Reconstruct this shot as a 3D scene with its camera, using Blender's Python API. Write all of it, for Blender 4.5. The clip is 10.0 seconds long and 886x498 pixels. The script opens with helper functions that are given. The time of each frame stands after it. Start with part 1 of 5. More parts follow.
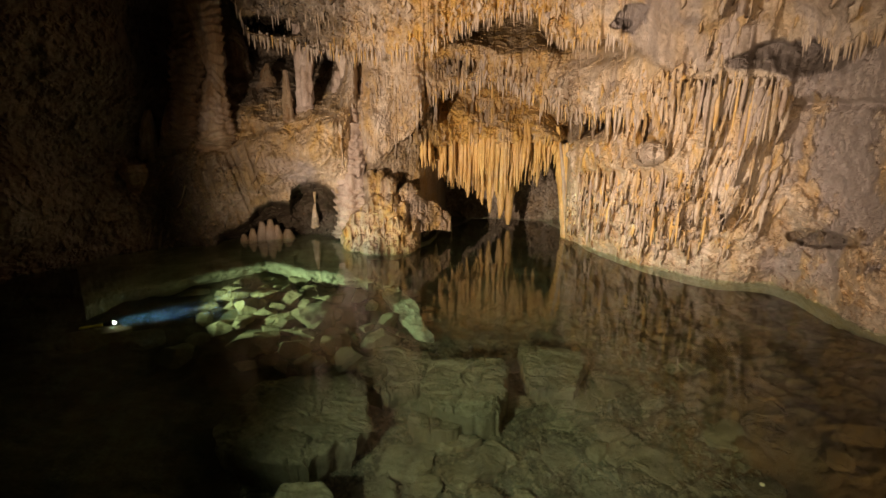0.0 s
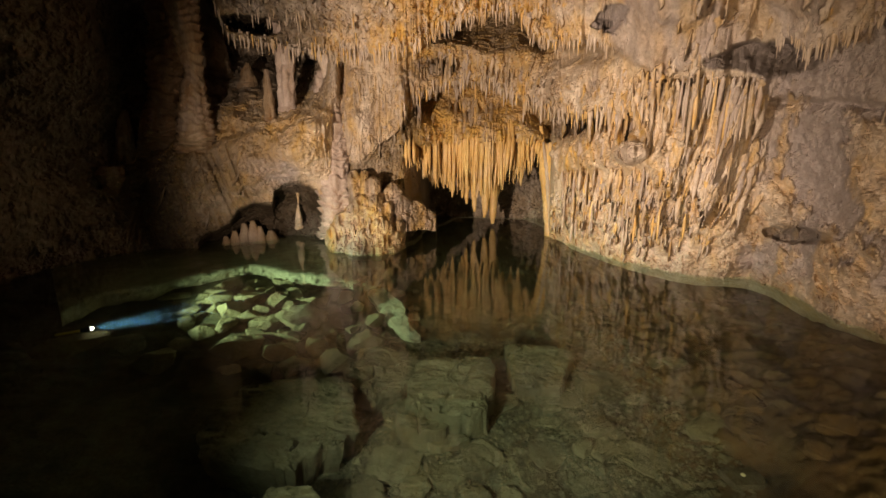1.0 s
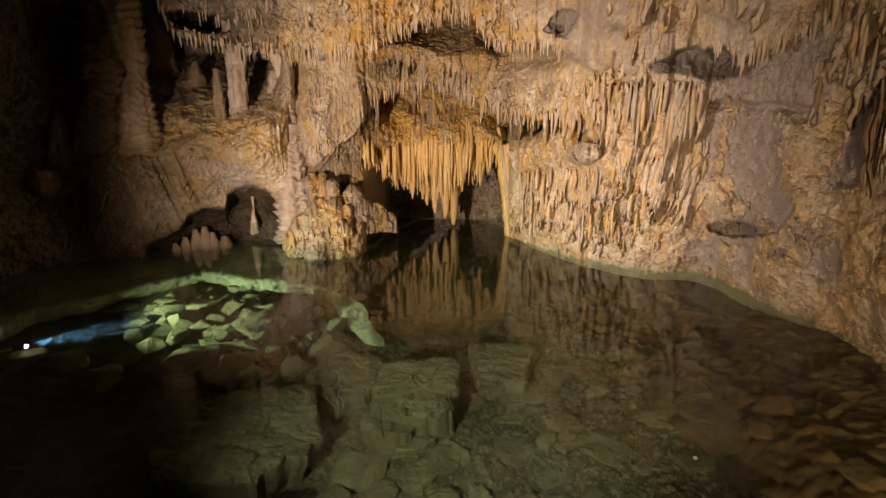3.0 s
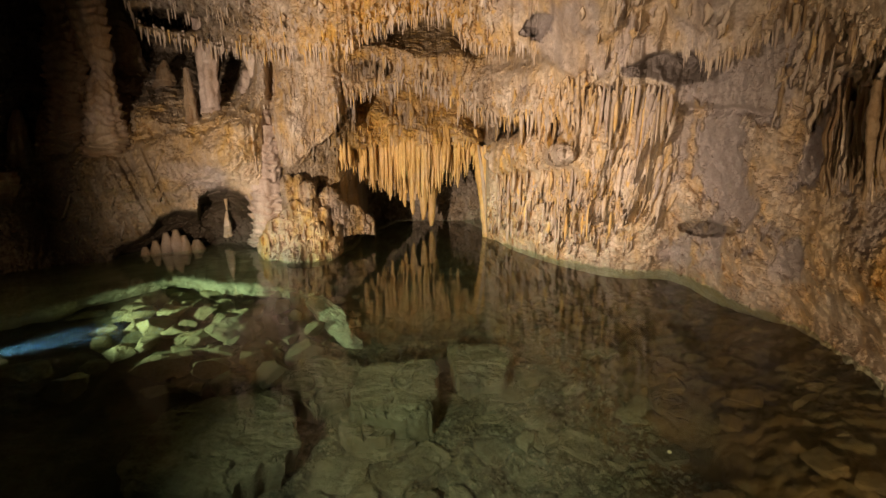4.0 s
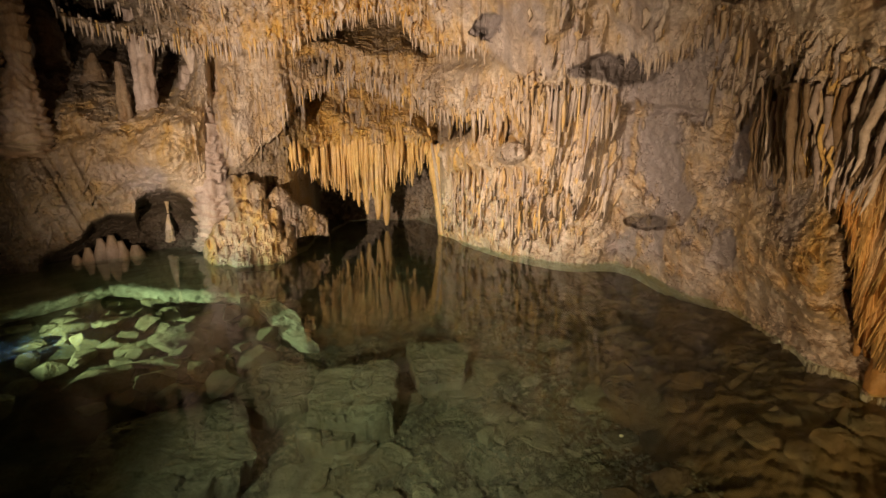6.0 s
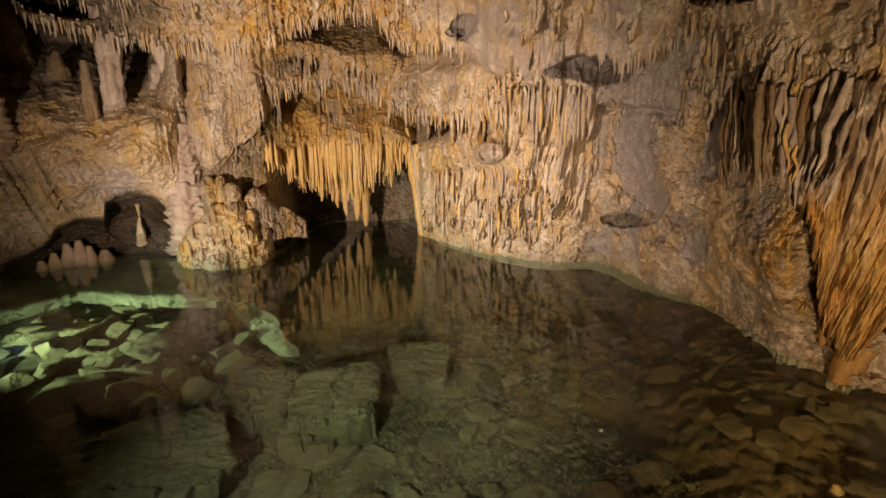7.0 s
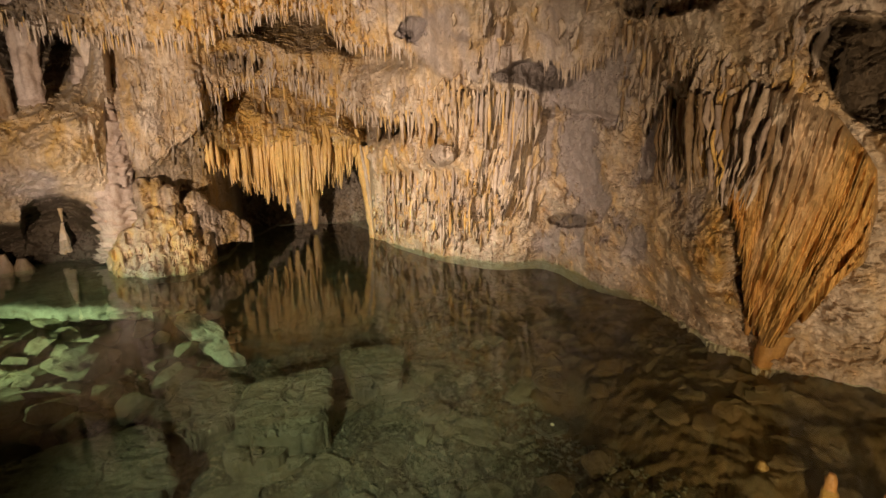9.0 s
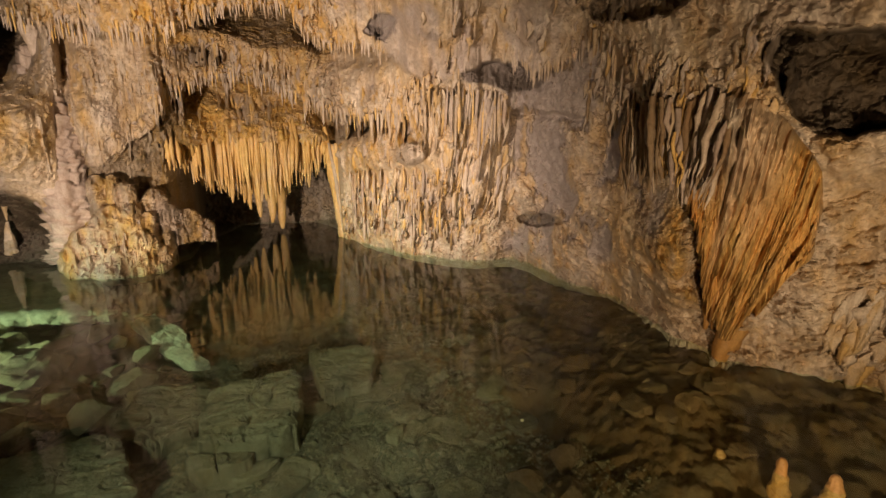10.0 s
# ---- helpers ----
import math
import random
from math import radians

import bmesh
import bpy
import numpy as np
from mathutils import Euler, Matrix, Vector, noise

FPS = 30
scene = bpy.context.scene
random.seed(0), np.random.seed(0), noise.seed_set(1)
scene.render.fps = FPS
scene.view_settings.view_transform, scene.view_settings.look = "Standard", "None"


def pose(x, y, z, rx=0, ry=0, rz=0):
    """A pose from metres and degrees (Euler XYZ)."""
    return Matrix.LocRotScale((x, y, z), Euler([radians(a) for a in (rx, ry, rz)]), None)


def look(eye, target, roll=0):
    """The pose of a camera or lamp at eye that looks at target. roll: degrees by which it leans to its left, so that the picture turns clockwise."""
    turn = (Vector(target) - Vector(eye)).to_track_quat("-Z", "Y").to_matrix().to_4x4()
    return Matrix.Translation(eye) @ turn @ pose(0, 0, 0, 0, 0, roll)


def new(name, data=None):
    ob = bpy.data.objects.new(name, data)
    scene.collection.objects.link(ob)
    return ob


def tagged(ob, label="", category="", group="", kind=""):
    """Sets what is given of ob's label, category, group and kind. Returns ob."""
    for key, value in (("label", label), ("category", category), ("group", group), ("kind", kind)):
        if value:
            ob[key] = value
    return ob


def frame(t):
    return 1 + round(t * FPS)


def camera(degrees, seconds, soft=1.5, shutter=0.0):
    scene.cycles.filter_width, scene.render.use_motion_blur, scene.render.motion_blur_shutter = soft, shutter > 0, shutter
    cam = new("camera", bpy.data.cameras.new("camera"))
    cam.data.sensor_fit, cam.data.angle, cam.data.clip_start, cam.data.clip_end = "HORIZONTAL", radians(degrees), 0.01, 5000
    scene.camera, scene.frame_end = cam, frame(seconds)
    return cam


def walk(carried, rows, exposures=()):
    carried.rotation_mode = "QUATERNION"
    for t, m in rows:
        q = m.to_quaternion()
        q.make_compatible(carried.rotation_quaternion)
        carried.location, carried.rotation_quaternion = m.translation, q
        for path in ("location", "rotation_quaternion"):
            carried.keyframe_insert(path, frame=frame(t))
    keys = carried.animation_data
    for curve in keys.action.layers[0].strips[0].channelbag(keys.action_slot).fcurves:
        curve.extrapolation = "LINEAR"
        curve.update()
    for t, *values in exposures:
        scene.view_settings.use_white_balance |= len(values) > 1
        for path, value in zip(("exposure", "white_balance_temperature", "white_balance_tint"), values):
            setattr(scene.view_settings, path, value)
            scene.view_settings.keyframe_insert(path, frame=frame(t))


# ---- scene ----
cam = camera(90.6, 10.0)
PATH = [
    (0.0, 0, 0, 1.7, 77.40, 0.00, 0.00),
    (0.5, 0, 0, 1.7, 77.37, 0.14, -0.98),
    (1.0, 0, 0, 1.7, 77.36, 0.28, -2.02),
    (1.5, 0, 0, 1.7, 77.34, 0.37, -3.14),
    (2.0, 0, 0, 1.7, 77.39, 0.46, -4.40),
    (2.5, 0, 0, 1.7, 77.44, 0.55, -5.80),
    (4.0, 0, 0, 1.7, 77.67, 0.48, -10.10),
    (4.5, 0, 0, 1.7, 77.67, 0.47, -11.61),
    (5.0, 0, 0, 1.7, 77.60, 0.54, -13.11),
    (5.5, 0, 0, 1.7, 77.50, 0.62, -14.60),
    (7.0, 0, 0, 1.7, 77.41, 0.98, -18.73),
    (7.5, 0, 0, 1.7, 77.48, 0.99, -20.11),
    (8.0, 0, 0, 1.7, 77.56, 0.92, -21.59),
    (8.5, 0, 0, 1.7, 77.61, 0.82, -23.20),
    (9.0, 0, 0, 1.7, 77.57, 0.58, -25.01),
    (9.5, 0, 0, 1.7, 77.51, 0.32, -26.88),
    (10.0, 0, 0, 1.7, 77.41, 0.00, -28.83),
]
walk(cam, [(r[0], pose(*r[1:])) for r in PATH], exposures=[(0.0, 0.0), (10.0, 0.0)])

# ---- light ----
world = bpy.data.worlds.new("cave_dark")
world.use_nodes = True
world.node_tree.nodes["Background"].inputs[0].default_value = (0.9, 0.75, 0.6, 1)
world.node_tree.nodes["Background"].inputs[1].default_value = 0.0
scene.world = world


def spot(name, eye, target, energy, colour, degrees, blend, radius=0.06):
    data = bpy.data.lights.new(name, "SPOT")
    data.energy, data.color = energy, colour
    data.spot_size, data.spot_blend, data.shadow_soft_size = radians(degrees), blend, radius
    ob = new(name, data)
    ob.matrix_world = look(eye, target)
    return ob


# the show lamps stand low by the pool's near edge and shine up on the far wall
spot("show_lamp", (-2.5, 0.75, 0.75), (1.3, 8.2, 0.5), 3150, (1.0, 0.745, 0.54), 92, 1.0, 0.025)
spot("show_lamp_side", (0.2, -0.8, 0.7), (4.2, 3.4, 1.0), 450, (1.0, 0.70, 0.41), 84, 1.0)
# a floodlight over the walkway lights the pool
spot("pool_lamp", (-1.9, 0.0, 2.3), (0.66, 3.7, -1.0), 540, (0.93, 1.0, 0.80), 47, 1.0, 0.04)

# ---- materials ----
def nodes_of(name):
    m = bpy.data.materials.new(name)
    m.use_nodes = True
    return m, m.node_tree.nodes, m.node_tree.links


def stone(name, light, dark, warm, grey, rough=0.5, streak=1.0, bump=0.5, amount=(0.0, 0.0), masks=False, fine=1.0, spec=0.4):
    """Limestone: two tones of its base, stained warm and grey in drips and patches."""
    m, n, l = nodes_of(name)
    p = n["Principled BSDF"]
    geo = n.new("ShaderNodeNewGeometry")
    info = n.new("ShaderNodeObjectInfo")

    def noise_at(scale, detail, roughness=0.6, stretch=(1, 1, 1), distort=0.0):
        mp = n.new("ShaderNodeMapping")
        mp.inputs["Scale"].default_value = stretch
        l.new(geo.outputs["Position"], mp.inputs["Vector"])
        t = n.new("ShaderNodeTexNoise")
        t.inputs["Scale"].default_value = scale
        t.inputs["Detail"].default_value = detail
        t.inputs["Roughness"].default_value = roughness
        t.inputs["Distortion"].default_value = distort
        l.new(mp.outputs[0], t.inputs["Vector"])
        return t.outputs["Fac"]

    def ramp(fac, lo, hi):
        r = n.new("ShaderNodeMapRange")
        r.inputs["From Min"].default_value, r.inputs["From Max"].default_value = lo, hi
        l.new(fac, r.inputs["Value"])
        return r.outputs[0]

    def mix(fac, a, b, kind="MIX"):
        x = n.new("ShaderNodeMix")
        x.data_type, x.blend_type = "RGBA", kind
        for sock, v in ((x.inputs["Factor"], fac), (x.inputs["A"], a), (x.inputs["B"], b)):
            if isinstance(v, bpy.types.NodeSocket):
                l.new(v, sock)
            elif isinstance(v, tuple):
                sock.default_value = (*v, 1)
            else:
                sock.default_value = v
        return x.outputs["Result"]

    def calc(op, a, b):
        x = n.new("ShaderNodeMath")
        x.operation, x.use_clamp = op, op in ("ADD", "MULTIPLY")
        for sock, v in zip(x.inputs, (a, b)):
            if isinstance(v, bpy.types.NodeSocket):
                l.new(v, sock)
            else:
                sock.default_value = v
        return x.outputs[0]

    drip = noise_at(9.0 * fine, 5, 0.65, (1, 1, 0.16), 0.4)
    patch = noise_at(1.3, 4, 0.6, (1, 1, 0.6), 0.8)
    grain = noise_at(34 * fine, 6, 0.7)
    stain = noise_at(3.2, 5, 0.65, (1, 1, 0.35), 0.6)
    c = mix(ramp(patch, 0.40, 0.74), light, dark)
    c = mix(calc("MULTIPLY", ramp(drip, 0.48, 0.70), 0.55 * streak), c, dark)
    thread = noise_at(30.0 * fine, 3, 0.6, (1, 1, 0.1), 0.3)
    c = mix(calc("MULTIPLY", ramp(thread, 0.5, 0.68), 0.5 * streak), c, dark)
    w, g = ramp(stain, 0.46, 0.66), ramp(noise_at(2.1, 5, 0.6, (1, 1, 0.5), 1.0), 0.5, 0.68)
    if masks:
        at = n.new("ShaderNodeAttribute")
        at.attribute_name = "tint"
        sep = n.new("ShaderNodeSeparateColor")
        l.new(at.outputs["Color"], sep.inputs[0])
        jig = ramp(calc("ADD", calc("MULTIPLY", stain, 0.6), calc("MULTIPLY", drip, 0.4)), 0.3, 0.7)
        w = calc("ADD", calc("MULTIPLY", w, amount[0]), calc("MULTIPLY", sep.outputs[0], calc("ADD", 0.25, jig)))
        g = calc("ADD", calc("MULTIPLY", g, amount[1]), sep.outputs[1])
    else:
        w, g = calc("MULTIPLY", w, amount[0]), calc("MULTIPLY", g, amount[1])
    c = mix(w, c, warm)
    c = mix(g, c, grey)
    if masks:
        # third tint channel: brown patches, and shade painted into recesses
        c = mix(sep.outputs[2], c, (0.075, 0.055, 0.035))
    c = mix(calc("MULTIPLY", ramp(grain, 0.3, 0.75), 0.55), c, (0.45, 0.42, 0.36), "MULTIPLY")
    mottle = noise_at(11 * fine, 6, 0.75, (1, 1, 0.7), 0.5)
    c = mix(calc("MULTIPLY", ramp(mottle, 0.47, 0.68), 0.42), c, (0.52, 0.44, 0.35), "MULTIPLY")
    c = mix(calc("MULTIPLY", ramp(noise_at(17 * fine, 5, 0.7, (1, 1, 0.5)), 0.54, 0.70), 0.45), c, (1.35, 1.32, 1.28), "MULTIPLY")
    c = mix(calc("MULTIPLY", ramp(noise_at(62 * fine, 3, 0.8), 0.58, 0.68), 0.6), c, (0.40, 0.32, 0.25), "MULTIPLY")
    one = n.new("ShaderNodeHueSaturation")
    l.new(c, one.inputs["Color"])
    l.new(calc("ADD", 0.82, calc("MULTIPLY", info.outputs["Random"], 0.3)), one.inputs["Value"])
    one.inputs["Value"].default_value = 1.0
    l.new(one.outputs[0], p.inputs["Base Color"])
    rr = ramp(grain, 0.2, 0.8)
    rr.node.inputs["To Min"].default_value, rr.node.inputs["To Max"].default_value = rough - 0.14, rough + 0.2
    l.new(rr, p.inputs["Roughness"])
    p.inputs["Specular IOR Level"].default_value = spec
    b1 = n.new("ShaderNodeBump")
    b1.inputs["Strength"].default_value, b1.inputs["Distance"].default_value = bump, 0.03
    l.new(calc("ADD", calc("MULTIPLY", drip, 0.5), calc("MULTIPLY", grain, 0.5)), b1.inputs["Height"])
    b2 = n.new("ShaderNodeBump")
    b2.inputs["Strength"].default_value, b2.inputs["Distance"].default_value = bump * 0.6, 0.008
    l.new(noise_at(120 * fine, 4, 0.7), b2.inputs["Height"])
    l.new(b1.outputs[0], b2.inputs["Normal"])
    l.new(b2.outputs[0], p.inputs["Normal"])
    return m


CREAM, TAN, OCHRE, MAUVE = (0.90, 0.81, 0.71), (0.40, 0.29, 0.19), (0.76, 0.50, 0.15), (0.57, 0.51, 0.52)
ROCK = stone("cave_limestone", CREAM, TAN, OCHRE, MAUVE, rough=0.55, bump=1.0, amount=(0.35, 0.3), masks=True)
FLOW = stone("cream_flowstone", (0.80, 0.71, 0.63), (0.52, 0.41, 0.31), OCHRE, MAUVE, rough=0.42, bump=0.6, amount=(0.5, 0.3))
AMBER = stone("amber_flowstone", (0.96, 0.70, 0.30), (0.80, 0.51, 0.16), (0.55, 0.28, 0.07), CREAM, rough=0.4, bump=0.5, amount=(0.5, 0.35))
RUST = stone("rust_flowstone", (0.62, 0.39, 0.15), (0.44, 0.23, 0.07), (0.56, 0.26, 0.05), TAN, rough=0.38, bump=0.5, amount=(0.6, 0.2))
LILAC = stone("lilac_grey_flowstone", (0.62, 0.53, 0.49), (0.42, 0.33, 0.29), (0.46, 0.29, 0.14), CREAM, rough=0.45, bump=0.6, amount=(0.3, 0.3))
UMBER = stone("dull_brown_flowstone", (0.42, 0.32, 0.21), (0.22, 0.145, 0.085), (0.32, 0.17, 0.06), MAUVE, rough=0.5, bump=0.7, amount=(0.5, 0.3))
DRAPE = stone("rust_drapery", (0.88, 0.54, 0.18), (0.66, 0.33, 0.085), (0.90, 0.60, 0.22), (0.74, 0.65, 0.56), rough=0.36, bump=0.6, amount=(0.5, 0.05), masks=True)
SUNK = stone("silted_rock", (0.36, 0.30, 0.18), (0.14, 0.115, 0.07), (0.25, 0.19, 0.1), (0.12, 0.12, 0.09), rough=0.8, streak=0.3, bump=1.4, amount=(0.4, 0.4), spec=0.15)
# paler copy of the silted rock, brightens by colour what the torch lights
PALE = stone("pale_torchlit_rock", (0.66, 0.60, 0.42), (0.36, 0.31, 0.2), (0.4, 0.32, 0.17), (0.2, 0.2, 0.15), rough=0.8, streak=0.3, bump=1.4, amount=(0.3, 0.3), spec=0.15)
MUDROCK = stone("brown_sunken_rock", (0.24, 0.17, 0.09), (0.11, 0.075, 0.04), (0.34, 0.19, 0.07), (0.14, 0.12, 0.08), rough=0.85, streak=0.3, bump=1.4, amount=(0.5, 0.3), spec=0.15)
SILT = stone("pool_silt", (0.21, 0.19, 0.12), (0.07, 0.06, 0.04), (0.20, 0.125, 0.05), (0.06, 0.06, 0.045), rough=0.9, streak=0.2, bump=1.4, amount=(0.3, 0.5), masks=True, spec=0.1)


def water_material():
    m, n, l = nodes_of("still_water")
    p = n["Principled BSDF"]
    p.inputs["Base Color"].default_value = (0.55, 0.77, 0.60, 1)
    p.inputs["Roughness"].default_value = 0.0
    p.inputs["IOR"].default_value = 1.33
    p.inputs["Transmission Weight"].default_value = 1.0
    geo = n.new("ShaderNodeNewGeometry")
    t = n.new("ShaderNodeTexNoise")
    t.inputs["Scale"].default_value, t.inputs["Detail"].default_value = 1.6, 2
    l.new(geo.outputs["Position"], t.inputs["Vector"])
    b = n.new("ShaderNodeBump")
    b.inputs["Strength"].default_value, b.inputs["Distance"].default_value = 0.03, 0.006
    l.new(t.outputs["Fac"], b.inputs["Height"])
    l.new(b.outputs[0], p.inputs["Normal"])
    return m


def plain(name, colour, rough=0.5, metal=0.0, emit=0.0):
    m, n, l = nodes_of(name)
    p = n["Principled BSDF"]
    p.inputs["Base Color"].default_value = (*colour, 1)
    p.inputs["Roughness"].default_value, p.inputs["Metallic"].default_value = rough, metal
    if emit:
        p.inputs["Emission Color"].default_value, p.inputs["Emission Strength"].default_value = (*colour, 1), emit
    return m


WATER = water_material()


# ---- shape tools ----
EYE = 1.7


def lattice(i, j, k, seed):
    h = (i.astype(np.int64) * 374761393 + j.astype(np.int64) * 668265263 + k.astype(np.int64) * 1274126177 + seed * 974634541) & 0xFFFFFFFF
    h = ((h ^ (h >> 13)) * 1274126177) & 0xFFFFFFFF
    h = ((h ^ (h >> 16)) * 668265263) & 0xFFFFFFFF
    return ((h ^ (h >> 15)) & 0xFFFF) / 65535.0


def value_noise(x, y, z, seed=0):
    """Smooth noise, 0 to 1."""
    x, y, z = np.broadcast_arrays(x, y, z)
    i, j, k = np.floor(x), np.floor(y), np.floor(z)
    u, v, w = x - i, y - j, z - k
    u, v, w = (q * q * (3 - 2 * q) for q in (u, v, w))
    out = 0
    for a in (0, 1):
        for b in (0, 1):
            for c in (0, 1):
                out = out + lattice(i + a, j + b, k + c, seed) * (u if a else 1 - u) * (v if b else 1 - v) * (w if c else 1 - w)
    return out


def fbm(x, y, z, octaves=4, seed=0, gain=0.5):
    total, amp, norm = 0, 1.0, 0.0
    for o in range(octaves):
        f = 2.0 ** o
        total = total + amp * value_noise(x * f + 17.3 * o, y * f - 9.1 * o, z * f + 4.7 * o, seed + o)
        norm, amp = norm + amp, amp * gain
    return total / norm


def step(x, soft):
    return 1 / (1 + np.exp(-np.clip(x / soft, -40, 40)))


def line(a, pts):
    pts = sorted(pts)
    return np.interp(a, [q[0] for q in pts], [q[1] for q in pts])


def hump(a, e, a0, e0, ra, re):
    return np.exp(-((a - a0) / ra) ** 2 - ((e - e0) / re) ** 2)


def place(a, e, d):
    """The point seen from the eye at bearing a and height angle e (degrees), d metres off along the ground."""
    ar = np.radians(a)
    return np.stack(np.broadcast_arrays(d * np.sin(ar), d * np.cos(ar), EYE + d * np.tan(np.radians(e))), -1)


def sheet(name, points, keep=None, tint=None, material=None, smooth=True):
    """A mesh from a grid of points (rows, columns, 3); keep: which cells."""
    rows, cols = points.shape[:2]
    idx = np.arange(rows * cols).reshape(rows, cols)
    quads = np.stack([idx[:-1, :-1], idx[:-1, 1:], idx[1:, 1:], idx[1:, :-1]], -1)
    quads = quads[keep] if keep is not None else quads.reshape(-1, 4)
    used, inverse = np.unique(quads, return_inverse=True)
    co, quads = points.reshape(-1, 3)[used], inverse.reshape(-1, 4)
    me = bpy.data.meshes.new(name)
    me.vertices.add(len(co))
    me.vertices.foreach_set("co", co.astype(np.float32).ravel())
    me.loops.add(quads.size)
    me.loops.foreach_set("vertex_index", quads.astype(np.int32).ravel())
    me.polygons.add(len(quads))
    me.polygons.foreach_set("loop_start", np.arange(0, quads.size, 4, dtype=np.int32))
    me.polygons.foreach_set("use_smooth", np.full(len(quads), smooth))
    if tint is not None:
        at = me.attributes.new("tint", "FLOAT_COLOR", "POINT")
        at.data.foreach_set("color", np.concatenate([tint.reshape(-1, 3)[used], np.ones((len(used), 1))], 1).astype(np.float32).ravel())
    me.update(calc_edges=True)
    me.validate()
    me.materials.append(material)
    return new(name, me)


# ---- the cave's walls and roof ----
SHORE = [(-75, 8.2), (-46, 8.6), (-42, 8.75), (-39, 9.0), (-35, 9.4), (-32.5, 9.6), (-25.6, 9.2), (-13.6, 8.6), (-8, 8.8), (-3, 9.8), (0.5, 10.8), (14.5, 10.6),
         (15.8, 9.05), (20, 8.1), (24.7, 7.35), (32, 6.9), (35, 7.0), (38, 7.3), (42, 6.8), (45.6, 6.2), (48.5, 6.0), (54, 5.2), (60, 4.8), (63.3, 4.6), (69.6, 4.45), (76.4, 4.6), (95, 4.6)]
# lower edges of the roof and of the hanging band below it
ROOF_LIP = [(-75, 13.0), (-39.9, 15.8), (-31.6, 17.9), (-27.1, 18.7), (-24.8, 17.5), (-23.4, 15.2), (-22.5, 12.2), (-17.6, 11.1), (-9.8, 10.8), (-5.8, 10.9), (-1.7, 11.4), (1.1, 13.4), (4.5, 14.6), (7.8, 15.3), (11.1, 15.0), (12.8, 12.6),
            (15.2, 11.5), (19.5, 11.8), (22.6, 10.6), (27.1, 7.6), (28.9, 8.1), (31.4, 9.3), (35.0, 10.5), (38.1, 10.2), (39.9, 8.6), (44.7, 11.0), (48.2, 12.8),
            (50.8, 10.3), (54.7, 6.0), (59.0, 6.3), (62.5, 10.0), (65.0, 11.8), (69.2, 11.1), (90, 10.0)]
BAND_LIP = [(-12, 6.0), (-6.0, 2.6), (-2.8, 4.6), (-0.3, 6.8), (3.2, 7.9), (8.0, 7.8), (11.5, 5.7), (15.0, 4.0), (18.9, 3.4), (21.9, 4.6), (24.9, 4.3), (27.1, 5.3), (34, 7.0)]
SHELF = [(-60, -14.0), (-43.5, -8.1), (-39.0, -6.6), (-37.0, -5.4), (-33.8, -3.6), (-29.8, -1.1), (-26.9, 0.7), (-23.8, 1.9), (-20.8, 2.1), (-17.6, 2.1), (-14.9, 2.8), (-12.8, 4.2), (-12.0, 5.2), (-9.2, 10.4)]
ARCH = [(-27.6, -9.7), (-25.4, -8.9), (-24.1, -8.1), (-23.1, -6.8), (-21.4, -6.0), (-19.3, -6.3), (-19.0, -4.6), (-18.0, -3.9), (-16.0, -3.7), (-14.0, -4.9), (-13.2, -7.7), (-13.0, -11.6)]
# lower lip of the smooth face, the mound's foot line and its shoulder line
FACE_LIP = [(-12.5, 5.0), (-10.9, 4.0), (-10.3, -1.0), (-8.9, -1.7), (-6.7, -0.2), (-4.9, 1.2), (-3.3, 3.0), (-2.4, 4.2), (-0.5, 6.0)]
MOUND_FOOT = [(-13.4, 8.4), (-10.8, 7.6), (-6.4, 7.1), (-3.5, 7.5), (0.9, 8.2)]
MOUND_TOP = [(-13.4, -9.3), (-12.6, -8.4), (-10.5, -7.8), (-8.5, -5.9), (-6.5, -5.2), (-4.5, -4.9), (-2.5, -6.4), (0.2, -7.9), (0.9, -9.4)]
# rounded fingers of the mound: bearing and height of the tip, radius
FINGERS = [(-10.6, -7.4, 0.30), (-11.9, -9.1, 0.15), (-10.2, -9.0, 0.14), (-8.5, -5.5, 0.32), (-9.3, -2.3, 0.13), (-8.0, -2.3, 0.075), (-7.0, -3.1, 0.13), (-6.7, -5.5, 0.12), (-6.2, -8.3, 0.18), (-4.5, -3.9, 0.17), (-3.4, -5.5, 0.17),
           (-1.6, -6.3, 0.21), (0.1, -7.5, 0.15), (-4.9, -9.9, 0.2), (-8.3, -9.8, 0.22), (-2.9, -8.0, 0.15), (-10.7, -10.5, 0.26), (-5.9, -11.4, 0.23), (-0.7, -8.2, 0.17), (-9.6, -11.3, 0.18), (-7.5, -7.0, 0.1), (-5.4, -6.4, 0.1), (-12.6, -9.9, 0.12), (-3.9, -8.8, 0.12)]
CURTAIN_LOW = [(-3.2, 0.5), (-1.1, 0.0), (1.1, 0.3), (4.4, 0.6), (7.6, 0.7), (10.2, 0.3), (12.9, 0.2), (14.6, 1.2), (15.6, 1.5)]
CURTAIN_TOP = [(-3.0, 3.4), (-1.6, 5.4), (0.9, 7.0), (4.7, 7.5), (8.5, 6.9), (11.7, 5.8), (13.9, 3.7), (15.6, 2.2)]
TIER = [(15.6, -3.8), (17.9, -2.2), (20.3, -2.2), (22.3, -1.9), (27.1, -1.6), (29.1, 0.4), (34.5, -1.3), (39.3, -1.6)]
RIGHT_LEDGE = [(14.2, 0.4), (15.8, 1.3), (18.4, 2.1), (21.4, 3.5), (24.9, 4.1), (27.6, 5.4), (32.3, 5.5), (37.1, 4.9), (46, 4.0)]


